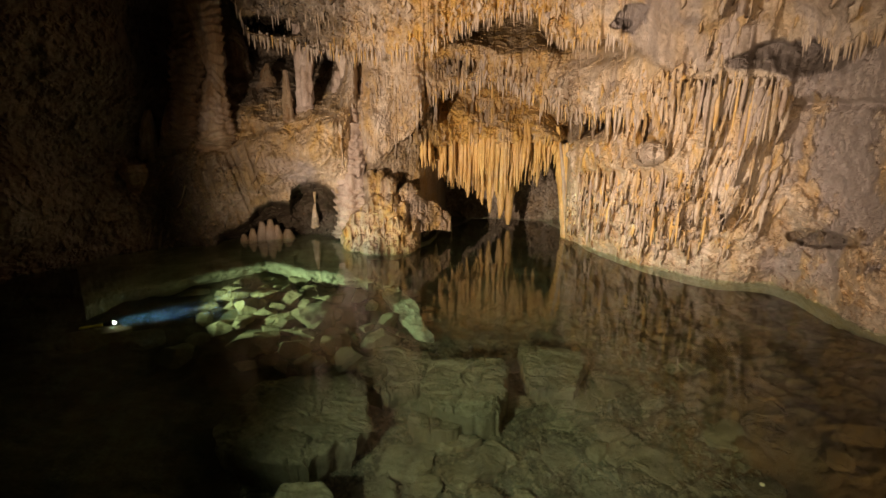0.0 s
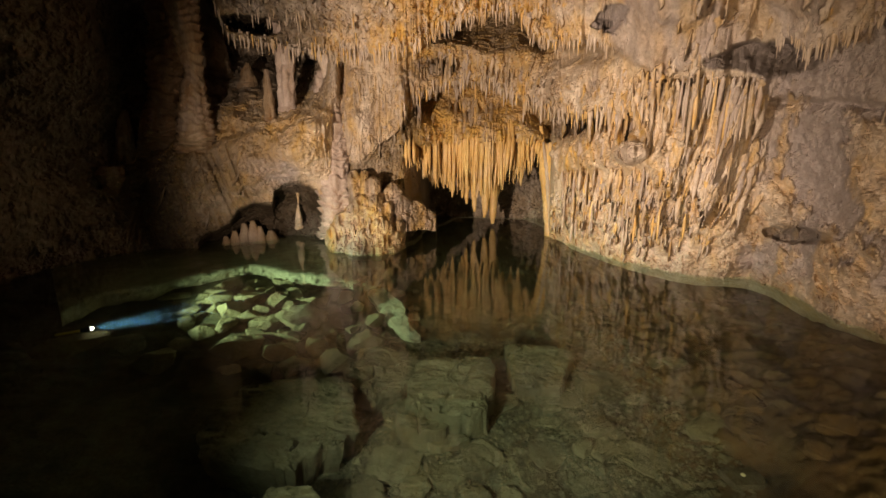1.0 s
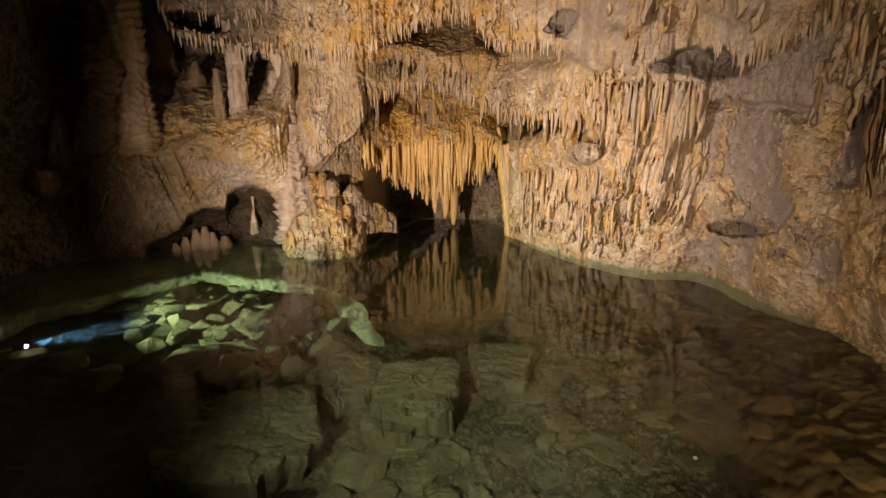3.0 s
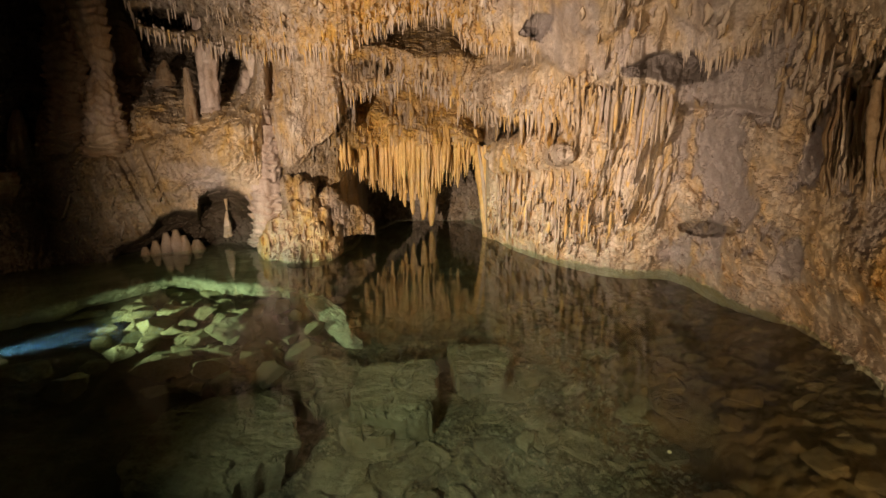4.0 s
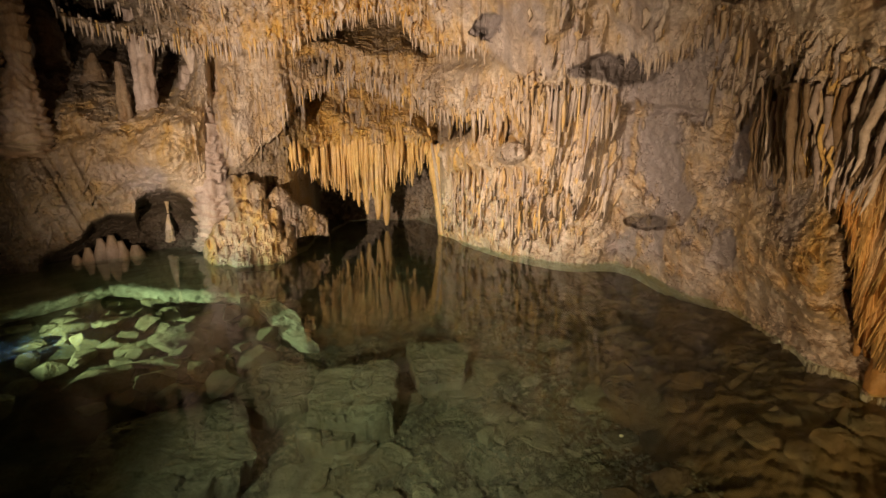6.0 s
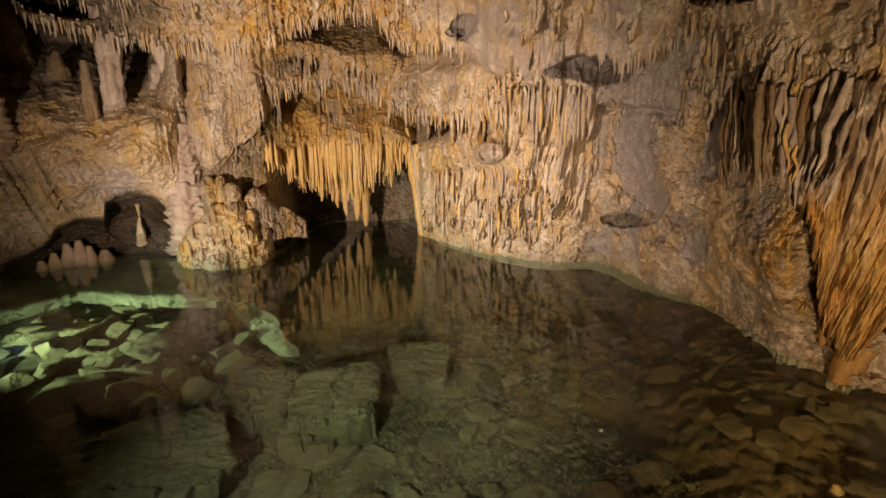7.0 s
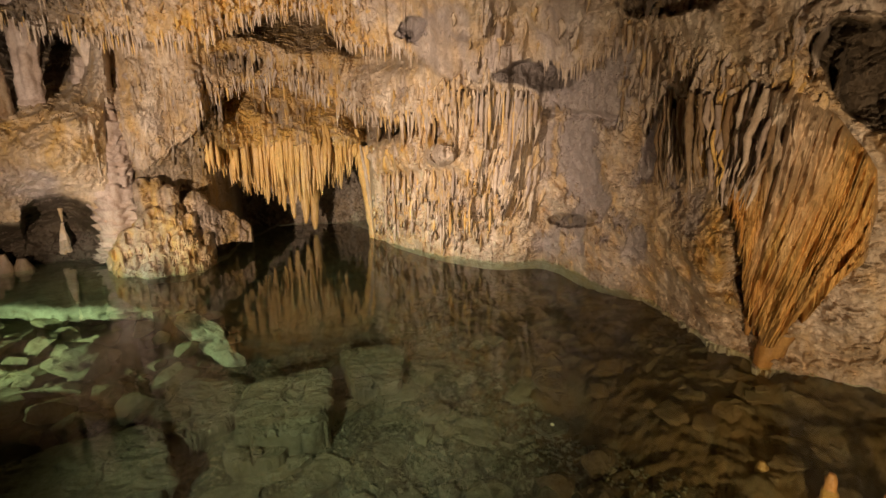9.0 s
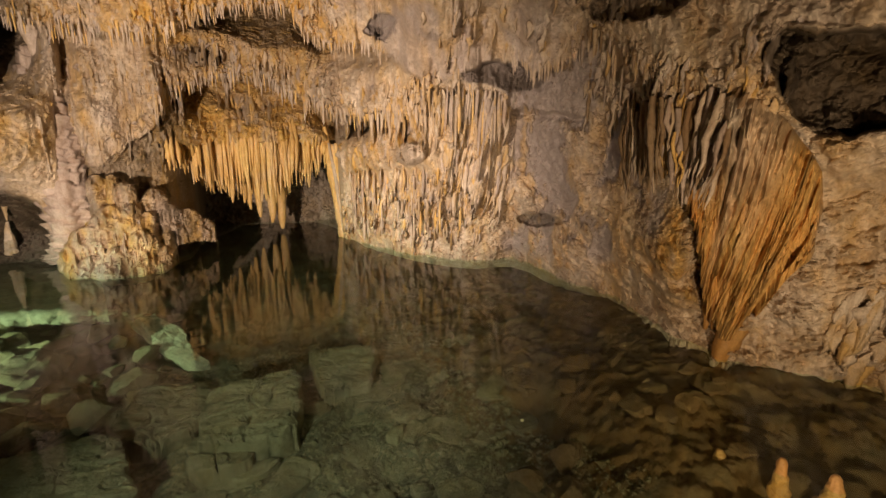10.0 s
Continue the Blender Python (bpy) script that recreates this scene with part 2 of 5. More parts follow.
def cave(a, e):
    """Ground distance of the cave's surface and its tint (stains, and shade painted dark) at bearing a and height angle
    e.
    """
    w = line(a, SHORE)
    shore = -np.degrees(np.arctan(EYE / w))
    up = np.maximum(e - shore, 0)
    right = step(a - 15.5, 0.25)
    lean = 0.004 + 0.004 * step(a - 22, 4)
    d = w * (1 - lean * up)
    zero = np.zeros_like(d)
    orange, grey, dark, flute, rough, drape = (zero.copy() for _ in range(6))
    jig = 1.3 * (fbm(a * 0.35, e * 0.5, zero, 3, 5) - 0.5)
    jig = jig + 0.9 * (fbm(a * 1.6, e * 1.2, zero, 3, 6) - 0.5)
    roof, band, shelf = line(a, ROOF_LIP) + jig * 0.6, line(a, BAND_LIP) + jig * 0.5, line(a, SHELF) + jig

    # far left wall: rough and hollowed, its unlit look painted into the colour
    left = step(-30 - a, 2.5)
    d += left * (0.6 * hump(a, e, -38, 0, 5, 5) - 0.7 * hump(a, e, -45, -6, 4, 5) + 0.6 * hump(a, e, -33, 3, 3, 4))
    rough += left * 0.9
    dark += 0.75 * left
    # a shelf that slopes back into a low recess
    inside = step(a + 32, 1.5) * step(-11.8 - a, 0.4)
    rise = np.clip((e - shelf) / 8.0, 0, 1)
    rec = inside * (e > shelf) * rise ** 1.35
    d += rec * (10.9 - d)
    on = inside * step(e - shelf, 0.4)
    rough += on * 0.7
    # brown patches, plus shade painted on towards the recess's back
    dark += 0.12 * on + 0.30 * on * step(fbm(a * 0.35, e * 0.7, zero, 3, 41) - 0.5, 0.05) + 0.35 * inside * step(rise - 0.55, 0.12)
    orange += 0.55 * on * step(0.5 - rise, 0.1)
    apron = inside * step(shelf - e, 0.4)
    soft = step(a + 19.5, 1.2)
    rough += apron * (0.5 + 0.15 * soft)
    flute += apron * (1.25 - 1.1 * soft)
    grey += apron * (0.5 * soft + 0.3) * step(fbm(a * 0.22, e * 0.3, zero, 3, 28) - 0.5, 0.03)
    orange += apron * (0.35 + 0.25 * step(-24 - a, 2)) + 0.4 * hump(a, e, -20, 1.5, 8, 1.6)
    d -= apron * (0.55 * hump(a, e, -16.5, -0.2, 3.0, 2.6) + 0.35 * hump(a, e, -21.5, -2.0, 2.6, 3.0) + 0.30 * hump(a, e, -26.5, -3.5, 3.2, 3.0) + 0.4 * hump(a, e, -33, -7.0, 4.0, 2.5))
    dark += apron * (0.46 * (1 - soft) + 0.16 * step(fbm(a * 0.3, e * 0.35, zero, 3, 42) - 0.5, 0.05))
    d -= inside * 0.35 * hump(a, e, -14.0, 3.4, 1.8, 1.6)
    # hollow under the apron, its shade painted in as dark colour
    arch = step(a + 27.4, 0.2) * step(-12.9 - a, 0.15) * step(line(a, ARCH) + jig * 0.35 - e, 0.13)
    roomy = np.clip((line(a, ARCH) - e) / 2.5, 0, 1) ** 0.5
    d += arch * (0.25 + 0.75 * roomy)
    drape *= 1 - arch
    flute *= 1 - arch
    orange *= 1 - 0.5 * arch
    rough += 0.5 * arch
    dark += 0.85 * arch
    # pocket over the shelf, under the roof; darkened in colour further down
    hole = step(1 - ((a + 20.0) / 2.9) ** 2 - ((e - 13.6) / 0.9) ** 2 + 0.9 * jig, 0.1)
    # smooth face above the lumpy mound, with a slit beside it
    lip = line(a, FACE_LIP) + 0.9 * jig
    span = step(a + 11.0 + 0.25 * jig - 0.06 * (e - 2), 0.12) * step(-0.6 - a + 0.5 * jig, 0.25)
    face = span * step(e - lip, 0.12)
    cyl = np.clip((a + 11.0) / 2.2, 0, 1) * np.clip((-0.4 - a) / 3.0, 0, 1)
    fd = 9.05 - 0.62 * np.sqrt(cyl) - 0.25 * hump(a, e, -8.2, 3.0, 2.6, 3.5) + 0.8 * np.clip((a + 2.6) / 2.2, 0, 1) + 0.10 * np.clip(e - 6, 0, 9) * 0.6
    d += face * (fd - d)
    fold = value_noise((a + 0.12 * e) * 0.8, e * 0.07, zero, 29)
    d -= face * (0.10 * (1 - np.abs(2 * fold - 1)) + 0.7 * (fbm(a * 0.28, e * 0.3, zero, 3, 44) - 0.5))
    rough += face * 0.3
    flute += face * (0.05 + 0.4 * step(a + 6, 0.8))
    orange += face * (0.7 * hump(a, e, -9.8, 7.5, 1.1, 3.0) + 0.3 * step(fold - 0.6, 0.05))
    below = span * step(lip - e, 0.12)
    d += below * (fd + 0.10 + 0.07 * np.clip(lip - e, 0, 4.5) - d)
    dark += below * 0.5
    orange += below * 0.35
    flute += below * 0.7
    drape += below * 0.6 * step(a + 4.5, 0.5)
    rough += below * 0.3
    slit = np.exp(-((a + 11.15 - 0.03 * (e - 4)) / 0.35) ** 2) * step(e + 2.0, 0.3) * step(5.0 - e, 0.4)
    d += 0.5 * slit
    # curtain ledge and the cave behind it
    mid = step(a + 3.6, 0.25) * step(15.4 - a, 0.12)
    low, top = line(a, CURTAIN_LOW) + 1.0 * jig + 1.0 * (fbm(a * 0.9, zero, zero, 3, 17) - 0.5), line(a, CURTAIN_TOP) + 0.5 * jig
    ledge = mid * step(e - low, 0.12) * step(top - e, 0.5)
    d += mid * (10.0 - d) * step(e - low, 0.12)
    t = np.clip((top - e) / np.maximum(top - low, 0.5), 0, 1)
    d -= ledge * (0.1 + 0.85 * np.sin(0.5 * np.pi * np.clip(1.15 * t, 0, 1))) - mid * step(e - low, 0.12) * 0.25
    orange += mid * step(e - low, 0.2) * (0.75 - 0.3 * step(e - top, 0.6))
    flute += ledge * np.clip(2.4 * t - 0.7, 0, 1)
    orange += ledge * 0.6
    rough += ledge * 0.6 * np.clip(1.5 - 1.3 * t, 0, 1)
    d -= ledge * 0.7 * (fbm(a * 0.55, e * 0.9, zero, 3, 13) - 0.5)
    dark += ledge * 0.14 * step(fbm(a * 0.5, e * 1.2, zero, 3, 12) - 0.52, 0.03) * np.clip(1.3 - 1.4 * t, 0, 1)
    rough += mid * step(e - top + 0.6, 0.4) * 0.9
    # painted shade where the curtain's top recedes under the band
    dark += mid * step(e - top + 0.5, 0.5) * step(band - e, 0.3) * 0.2
    back = np.clip((e - top) / np.maximum(band - top, 0.6), 0, 1)
    d += mid * step(e - top, 0.2) * (0.2 * back - 0.35 * np.clip(2 * back, 0, 1))
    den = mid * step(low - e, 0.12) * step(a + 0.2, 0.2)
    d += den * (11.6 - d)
    # the cave behind is darkened by colour to look shadowed
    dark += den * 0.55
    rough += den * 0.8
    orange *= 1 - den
    d = np.where(face > 0.5, np.minimum(d, fd), d)
    d = np.where((span > 0.5) & (e > low), np.minimum(d, fd + 0.2), d)
    d -= 0.55 * hump(a, e, -0.9, 3.0, 1.7, 2.6)
    orange += 0.6 * hump(a, e, -0.9, 3.0, 1.7, 2.6)
    # hanging band over the curtain
    hang = step(a + 5.0, 0.6) * step(33 - a, 0.8) * step(e - band, 0.12)
    bd = line(a, [(-6, 9.0), (0, 9.0), (10, 8.9), (18, 8.0), (26, 7.2), (33, 6.6)])
    d += hang * np.minimum(bd - 0.04 * (e - band) - d, 0)
    flute += hang * 0.8
    orange += hang * 0.22
    lumpy = np.maximum(hump(a, e, 15.7, 6.9, 3.6, 2.6), hump(a, e, 20.2, 5.5, 3.2, 1.6)) * hang
    d -= 0.45 * lumpy
    rough += 0.6 * lumpy
    pale = hump(a, e, -2.3, 8.2, 2.5, 2.2)
    orange = orange * (1 - 0.9 * np.clip(1.6 * lumpy + pale, 0, 1))
    brown = hump(a, e, 1.1, 10.0, 3.0, 1.0) + hump(a, e, 19.5, 10.6, 4.0, 0.9)
    dark += 0.45 * np.clip(brown, 0, 1)
    d += 0.35 * np.clip(brown, 0, 1)
    # hollow between band and roof, with its shade painted dark brown
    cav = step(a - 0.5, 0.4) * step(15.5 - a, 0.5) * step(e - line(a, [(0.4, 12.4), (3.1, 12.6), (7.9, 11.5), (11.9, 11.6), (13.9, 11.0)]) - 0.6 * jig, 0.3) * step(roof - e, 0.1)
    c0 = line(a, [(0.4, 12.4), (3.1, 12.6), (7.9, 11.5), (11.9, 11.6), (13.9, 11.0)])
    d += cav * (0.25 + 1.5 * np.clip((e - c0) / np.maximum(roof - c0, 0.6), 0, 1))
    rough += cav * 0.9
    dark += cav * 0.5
    # right wall: a ledge, then draperies down to the water
    led = line(a, RIGHT_LEDGE) + 0.5 * jig
    rw = right * step(46 - a, 2.0) * step(led - e, 0.15)
    gap = right * step(31 - a, 1.5) * step(e - led, 0.15) * step(band - e, 0.12)
    d += gap * (0.6 + 1.3 * np.clip((e - led) / np.maximum(band - led, 0.5), 0, 1))
    # crevice shade over the ledge, laid on as colour
    dark += gap * 0.2
    rough += gap * 0.7
    flute += right * step(a - 28, 2) * step(38 - a, 1) * step(e - led, 0.3) * step(roof - e, 0.2) * 0.9
    drape += right * step(a - 28, 2) * step(37 - a, 1) * step(e - led, 0.3) * step(roof - e, 0.2) * 0.2
    d -= rw * 0.3 * hump(a, e, 24, -1, 8, 3.5)
    d += rw * 0.25 * np.exp(-((led - e) / 0.8) ** 2)
    rough += rw * 0.6 * step(-6.5 - e, 1.0)
    drape += rw * (0.45 - 0.3 * step(-7.5 - e, 1.0)) * step(36 - a, 1.0)
    flute += rw * 0.75 * step(36 - a, 1.0) * step(e + 9.5, 1.0)
    orange += rw * 0.4 * step(24 - a, 3) + rw * 0.35 * hump(a, e, 35, -2, 3, 4)
    # overhanging tiers of the right wall
    for t0, t1, out in ((-5.8, -6.5, 0.10), (-8.8, -9.5, 0.10)):
        tier = line(a, [(15, t0), (33, t1), (42, t1 - 1)]) + 1.6 * jig
        d -= rw * step(a - 15.5, 0.5) * step(40 - a, 1) * out * (step(e - tier, 0.12) * np.exp(-np.clip(e - tier, 0, 9) / 2.5))
    tier = line(a, TIER) + 0.5 * jig
    d -= rw * step(a - 15.8, 0.3) * step(34 - a, 1.5) * 0.14 * step(e - tier, 0.25) * np.exp(-np.clip(e - tier, 0, 9) / 3.0)
    rough += rw * step(34 - a, 1) * step(e - tier, 0.2) * 0.7
    d -= rw * 0.3 * hump(a, e, 28.5, -3, 2.2, 5) - rw * 0.25 * hump(a, e, 32.2, 0, 0.9, 4)
    # hollow between the band and the right-hand draperies, its shadow painted brown
    hw = hump(a, e, 29.1, 5.9, 3.2, 1.3)
    d += 0.6 * hw
    rough += 0.9 * hw
    dark += 0.25 * hw
    # the round knob on the right wall
    kn = np.clip(1 - ((a - 24.6) / 2.1) ** 2 - ((e - -0.3) / 1.5) ** 2, 0, 1)
    d -= 0.5 * kn ** 0.5
    rough += (kn > 0) * 0.6
    drape *= 1 - (kn > 0)
    grey += (kn > 0) * 0.3
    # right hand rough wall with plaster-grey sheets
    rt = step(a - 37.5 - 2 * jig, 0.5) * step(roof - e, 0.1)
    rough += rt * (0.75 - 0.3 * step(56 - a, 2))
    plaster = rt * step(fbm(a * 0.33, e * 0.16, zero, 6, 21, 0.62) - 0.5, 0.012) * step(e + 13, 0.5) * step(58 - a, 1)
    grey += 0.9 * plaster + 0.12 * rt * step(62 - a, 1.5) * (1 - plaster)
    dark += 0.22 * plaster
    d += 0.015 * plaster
    beige = rt * (1 - plaster) * step(fbm(a * 0.3, e * 0.25, zero, 4, 22) - 0.5, 0.02)
    orange += 0.4 * beige
    rough += 0.35 * rt * (1 - plaster)
    hb = step(1 - ((a - 41.5) / 2.6) ** 2 - ((e - -8.6) / 0.9) ** 2 + jig, 0.1)
    d += 0.22 * hb
    dark += 0.45 * hb
    d -= 0.25 * hump(a, e, 54.5, -11, 4, 5) + 0.25 * hump(a, e, 47, -10, 3, 4)
    yl = hump(a, e, 58.0, -13.1, 2.4, 6.5)
    d -= 0.4 * yl
    orange += 0.5 * yl
    grey *= 1 - 0.8 * np.clip(1.5 * yl, 0, 1)
    rough += 0.5 * yl
    d += 0.5 * hump(a, e, 62, -14, 3.5, 2)
    # roof
    over = step(e - roof, 0.14)
    rd = line(a, [(-75, 7.5), (-35, 8.2), (-22, 8.6), (-12, 8.0), (0, 7.7), (12, 7.4), (20, 6.7), (28, 6.1), (36, 5.8), (45, 5.2), (55, 4.6), (65, 4.3), (80, 4.1)])
    rd = rd - 0.11 * np.clip(e - roof, 0, 30)
    d += over * np.minimum(rd - d, 0)
    smoothroof = over * step(a - 17, 1.5) * step(43 - a, 2)
    rough += over * (0.6 + 0.2 * step(a - 46, 3)) * (1 - smoothroof)
    orange += over * (0.42 * np.exp(-((e - roof - 1.2) / 1.6) ** 2) * step(20 - a, 2))
    flute += over * 0.6 * np.exp(-((e - roof) / 1.8) ** 2) + smoothroof * 0.2
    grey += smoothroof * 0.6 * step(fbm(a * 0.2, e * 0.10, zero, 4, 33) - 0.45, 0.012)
    orange += smoothroof * 0.8 * np.exp(-((a - line(e, [(7, 27), (17, 26.3)])) / 0.5) ** 2)
    d -= smoothroof * 0.12 * step(fbm(a * 0.3, e * 0.2, zero, 3, 38) - 0.5, 0.02)
    for ax, ex, rx, ry in ((21.7, 14.4, 1.6, 1.5), (20.5, 13.7, 1.2, 0.5), (42.5, 8.0, 0.8, 0.7)):
        blot = step(1 - ((a - ax) / rx) ** 2 - ((e - ex) / ry) ** 2 + 1.6 * jig, 0.06) * over
        d += 0.12 * blot
        grey += 0.8 * blot
        dark += 0.35 * blot
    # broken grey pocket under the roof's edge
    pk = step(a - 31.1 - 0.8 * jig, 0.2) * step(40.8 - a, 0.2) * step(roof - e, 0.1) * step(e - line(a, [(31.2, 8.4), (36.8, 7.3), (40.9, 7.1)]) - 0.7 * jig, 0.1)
    pk_low = line(a, [(31.2, 8.4), (36.8, 7.3), (40.9, 7.1)]) + 0.7 * jig
    d += pk * 0.30 * np.clip((e - pk_low) / 2.2, 0, 1)
    grey += pk * 0.9
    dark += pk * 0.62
    # hollow in the roof past the draperies; the shadow there is painted dark
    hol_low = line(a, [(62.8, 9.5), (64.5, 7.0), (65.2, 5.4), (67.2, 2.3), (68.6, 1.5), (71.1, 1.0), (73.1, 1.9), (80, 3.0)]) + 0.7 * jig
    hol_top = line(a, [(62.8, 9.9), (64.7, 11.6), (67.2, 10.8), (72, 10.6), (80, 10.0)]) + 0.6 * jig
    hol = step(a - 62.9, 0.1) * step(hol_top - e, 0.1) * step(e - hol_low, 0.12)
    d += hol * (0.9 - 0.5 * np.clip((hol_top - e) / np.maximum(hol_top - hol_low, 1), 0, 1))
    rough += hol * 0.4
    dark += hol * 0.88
    up_ledge = step(1 - ((a - 50) / 5.2) ** 2 - ((e - 15.3) / 1.3) ** 2 + 1.2 * jig, 0.08) * over
    d += 0.35 * up_ledge
    # this upper hollow gets its shade from colour as well
    dark += 0.5 * up_ledge
    rough += 0.4 * up_ledge
    # the lumpy mound: rounded fingers on a sloping body
    foot, crown = line(a, MOUND_FOOT), line(a, MOUND_TOP) + 0.5 * jig
    base_e = -np.degrees(np.arctan(EYE / foot))
    under = np.where(a > -3.0, -10.25 + 0.35 * jig, -30)
    body = (a > -13.2) & (a < 0.9) & (e < crown) & (e > under)
    md = foot + 0.30 + 0.075 * np.clip(e - base_e, 0, 12) + 0.35 * (fbm(a * 0.45, e * 0.4, zero, 3, 8) - 0.5)
    md = np.where(body, md, 99)
    for fa, fe, fr in FINGERS:
        ff = float(line(fa, MOUND_FOOT))
        fb = -math.degrees(math.atan(EYE / ff))
        d0 = ff + 0.22 + 0.075 * max(fe - fb, 0)
        drop = d0 * (math.tan(radians(fe)) - np.tan(np.radians(e)))
        wide = fr * np.clip(drop / (0.8 * fr), 0.0001, 1) ** 0.5 * (1 + 0.22 * np.clip(drop, 0, 1)) * (1 + 0.35 * (fbm(a * 0.9, e * 0.9, zero + fa, 2, 18) - 0.5))
        x_ = np.radians(a - fa) * d0
        got = d0 + 0.55 * fr - 0.10 * np.clip(drop, 0, 1.2) - fr * np.sqrt(np.clip(1 - (x_ / wide) ** 2, 0, 1))
        mix_ = np.clip(0.5 + 0.5 * (md - got) / 0.16, 0, 1)
        md = np.where((drop > 0) & (np.abs(x_) < wide) & (e > under), np.where(md > 50, got, md * (1 - mix_) + got * mix_ - 0.16 * mix_ * (1 - mix_)), md)
    mnd = (md < d) & (e < 0)
    d = np.where(mnd, md - 0.13 * (1 - np.abs(2 * value_noise(a * 1.6, e * 0.7, zero, 83) - 1)) - 0.10 * (fbm(a * 1.1, e * 1.1, zero, 4, 84, 0.6) - 0.5), d)
    orange = np.where(mnd, 0.75 * step(fbm(a * 0.5, e * 0.25, zero, 3, 9) - 0.46, 0.05) + 0.35, orange)
    flute = np.where(mnd, 0.25, flute)
    dark, grey, rough = np.where(mnd, 0.12 + 0.45 * step(fbm(a * 0.6, e * 0.5, zero, 3, 10) - 0.50, 0.05), dark), np.where(mnd, 0.5 * step(fbm(a * 0.7, e * 0.2, zero, 3, 27) - 0.58, 0.03), grey), np.where(mnd, 0.5, rough)
    drape *= 1 - mnd
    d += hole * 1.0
    # the pocket's shade goes into the colour too
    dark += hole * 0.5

    # relief
    base = place(a, e, d)
    x, y, z = base[..., 0], base[..., 1], base[..., 2]
    s = np.radians(a) * line(a, [(-60, 9), (10, 9), (25, 7.4), (45, 6.4), (60, 4.7), (90, 4.5)]) + 0.10 * (fbm(a * 0.3, z * 1.1, zero, 2, 3) - 0.5) + 0.35 * z * apron * (1 - soft)
    lump = fbm(x * 0.9, y * 0.9, z * 0.9, 5, 40, 0.55) - 0.5
    crag = fbm(x * 2.6, y * 2.6, z * 3.4, 5, 50, 0.6)
    d = d - 0.62 * lump * (0.55 + np.minimum(rough, 1)) - 0.34 * (1 - np.abs(2 * crag - 1)) * np.clip(rough, 0, 1.1) * 0.6
    fl = 1 - (2 * value_noise(s * 8, z * 0.5, zero, 60) - 1) ** 2
    fl2 = 1 - (2 * value_noise(s * 19, z * 0.9, zero, 61) - 1) ** 2
    d = d - np.clip(flute, 0, 1.3) * (0.12 * fl + 0.07 * fl2)
    # hanging tongues of dripstone, rank under rank
    for width, tall, amp, seed in ((0.26, 1.1, 0.10, 70), (0.14, 0.65, 0.05, 75)):
        q = s / width + 0.9 * (value_noise(s * 0.9, z * 0.9, zero, seed) - 0.5)
        i = np.floor(q)
        f = q - i
        ph = lattice(i, zero, zero, seed + 1)
        tl = tall * (0.7 + 0.7 * lattice(i, zero + 3, zero, seed + 2))
        v = z / tl + ph * 3
        r = lattice(i, np.floor(v), zero, seed + 3)
        v = v - np.floor(v)
        prof = np.clip((1 - v) * 1.25, 0, 1) ** 0.8 * np.clip(v / 0.07, 0, 1) ** 0.5
        f = np.clip(0.5 + (f - 0.5) * (1 + 2.2 * np.clip(1 - v / 0.7, 0, 1)), 0, 1)
        d = d - np.clip(drape, 0, 1) * amp * (0.3 + r) * np.sin(np.pi * f) ** 0.7 * prof
        if width == 0.26:
            orange = orange + np.clip(drape, 0, 1) * 0.35 * (r > 0.7)
            grey = grey + np.clip(drape, 0, 1) * 0.5 * (r < 0.2) * step(-2 - e, 2)
    # fine drips, pits and nodules
    calm = 1 - 0.75 * np.clip(0.65 * smoothroof + 0.7 * grey * rt + 0.45 * face + 0.35 * mnd + apron * (0.45 + 0.35 * soft), 0, 1)
    q = s / 0.055 + 1.2 * value_noise(s * 3, z * 2, zero, 84)
    i = np.floor(q)
    v = z / (0.16 + 0.14 * lattice(i, zero, zero, 85)) + 5 * lattice(i, zero, zero, 86)
    d = d - 0.035 * calm * np.sin(np.pi * (q - i)) * lattice(i, np.floor(v), zero, 87) * np.clip((1 - (v - np.floor(v))) * 1.5, 0, 1) * (1 - 0.6 * np.clip(rough, 0, 1))
    pit = fbm(x * 7, y * 7, z * 8, 4, 90, 0.65)
    d = d - calm * (0.24 * (pit - 0.5) + 0.12 * (np.abs(2 * pit - 1))) * (0.45 + 0.75 * np.clip(rough, 0, 1))
    nod = value_noise(x * 22, y * 22, z * 22, 95)
    d = d - calm * 0.035 * nod * (0.5 + np.clip(rough, 0, 1))
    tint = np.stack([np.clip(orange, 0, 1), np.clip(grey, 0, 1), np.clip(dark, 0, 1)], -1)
    return d, tint, over


az = np.concatenate([np.arange(-62, -48, 0.4), np.arange(-48, 78, 0.115), np.arange(78, 84.1, 0.5)])
el = np.concatenate([np.arange(-24, 19, 0.105), np.linspace(19, 42, 34)])
A, E = np.meshgrid(az, el)
DEPTH, TINT, OVER = cave(A, E)


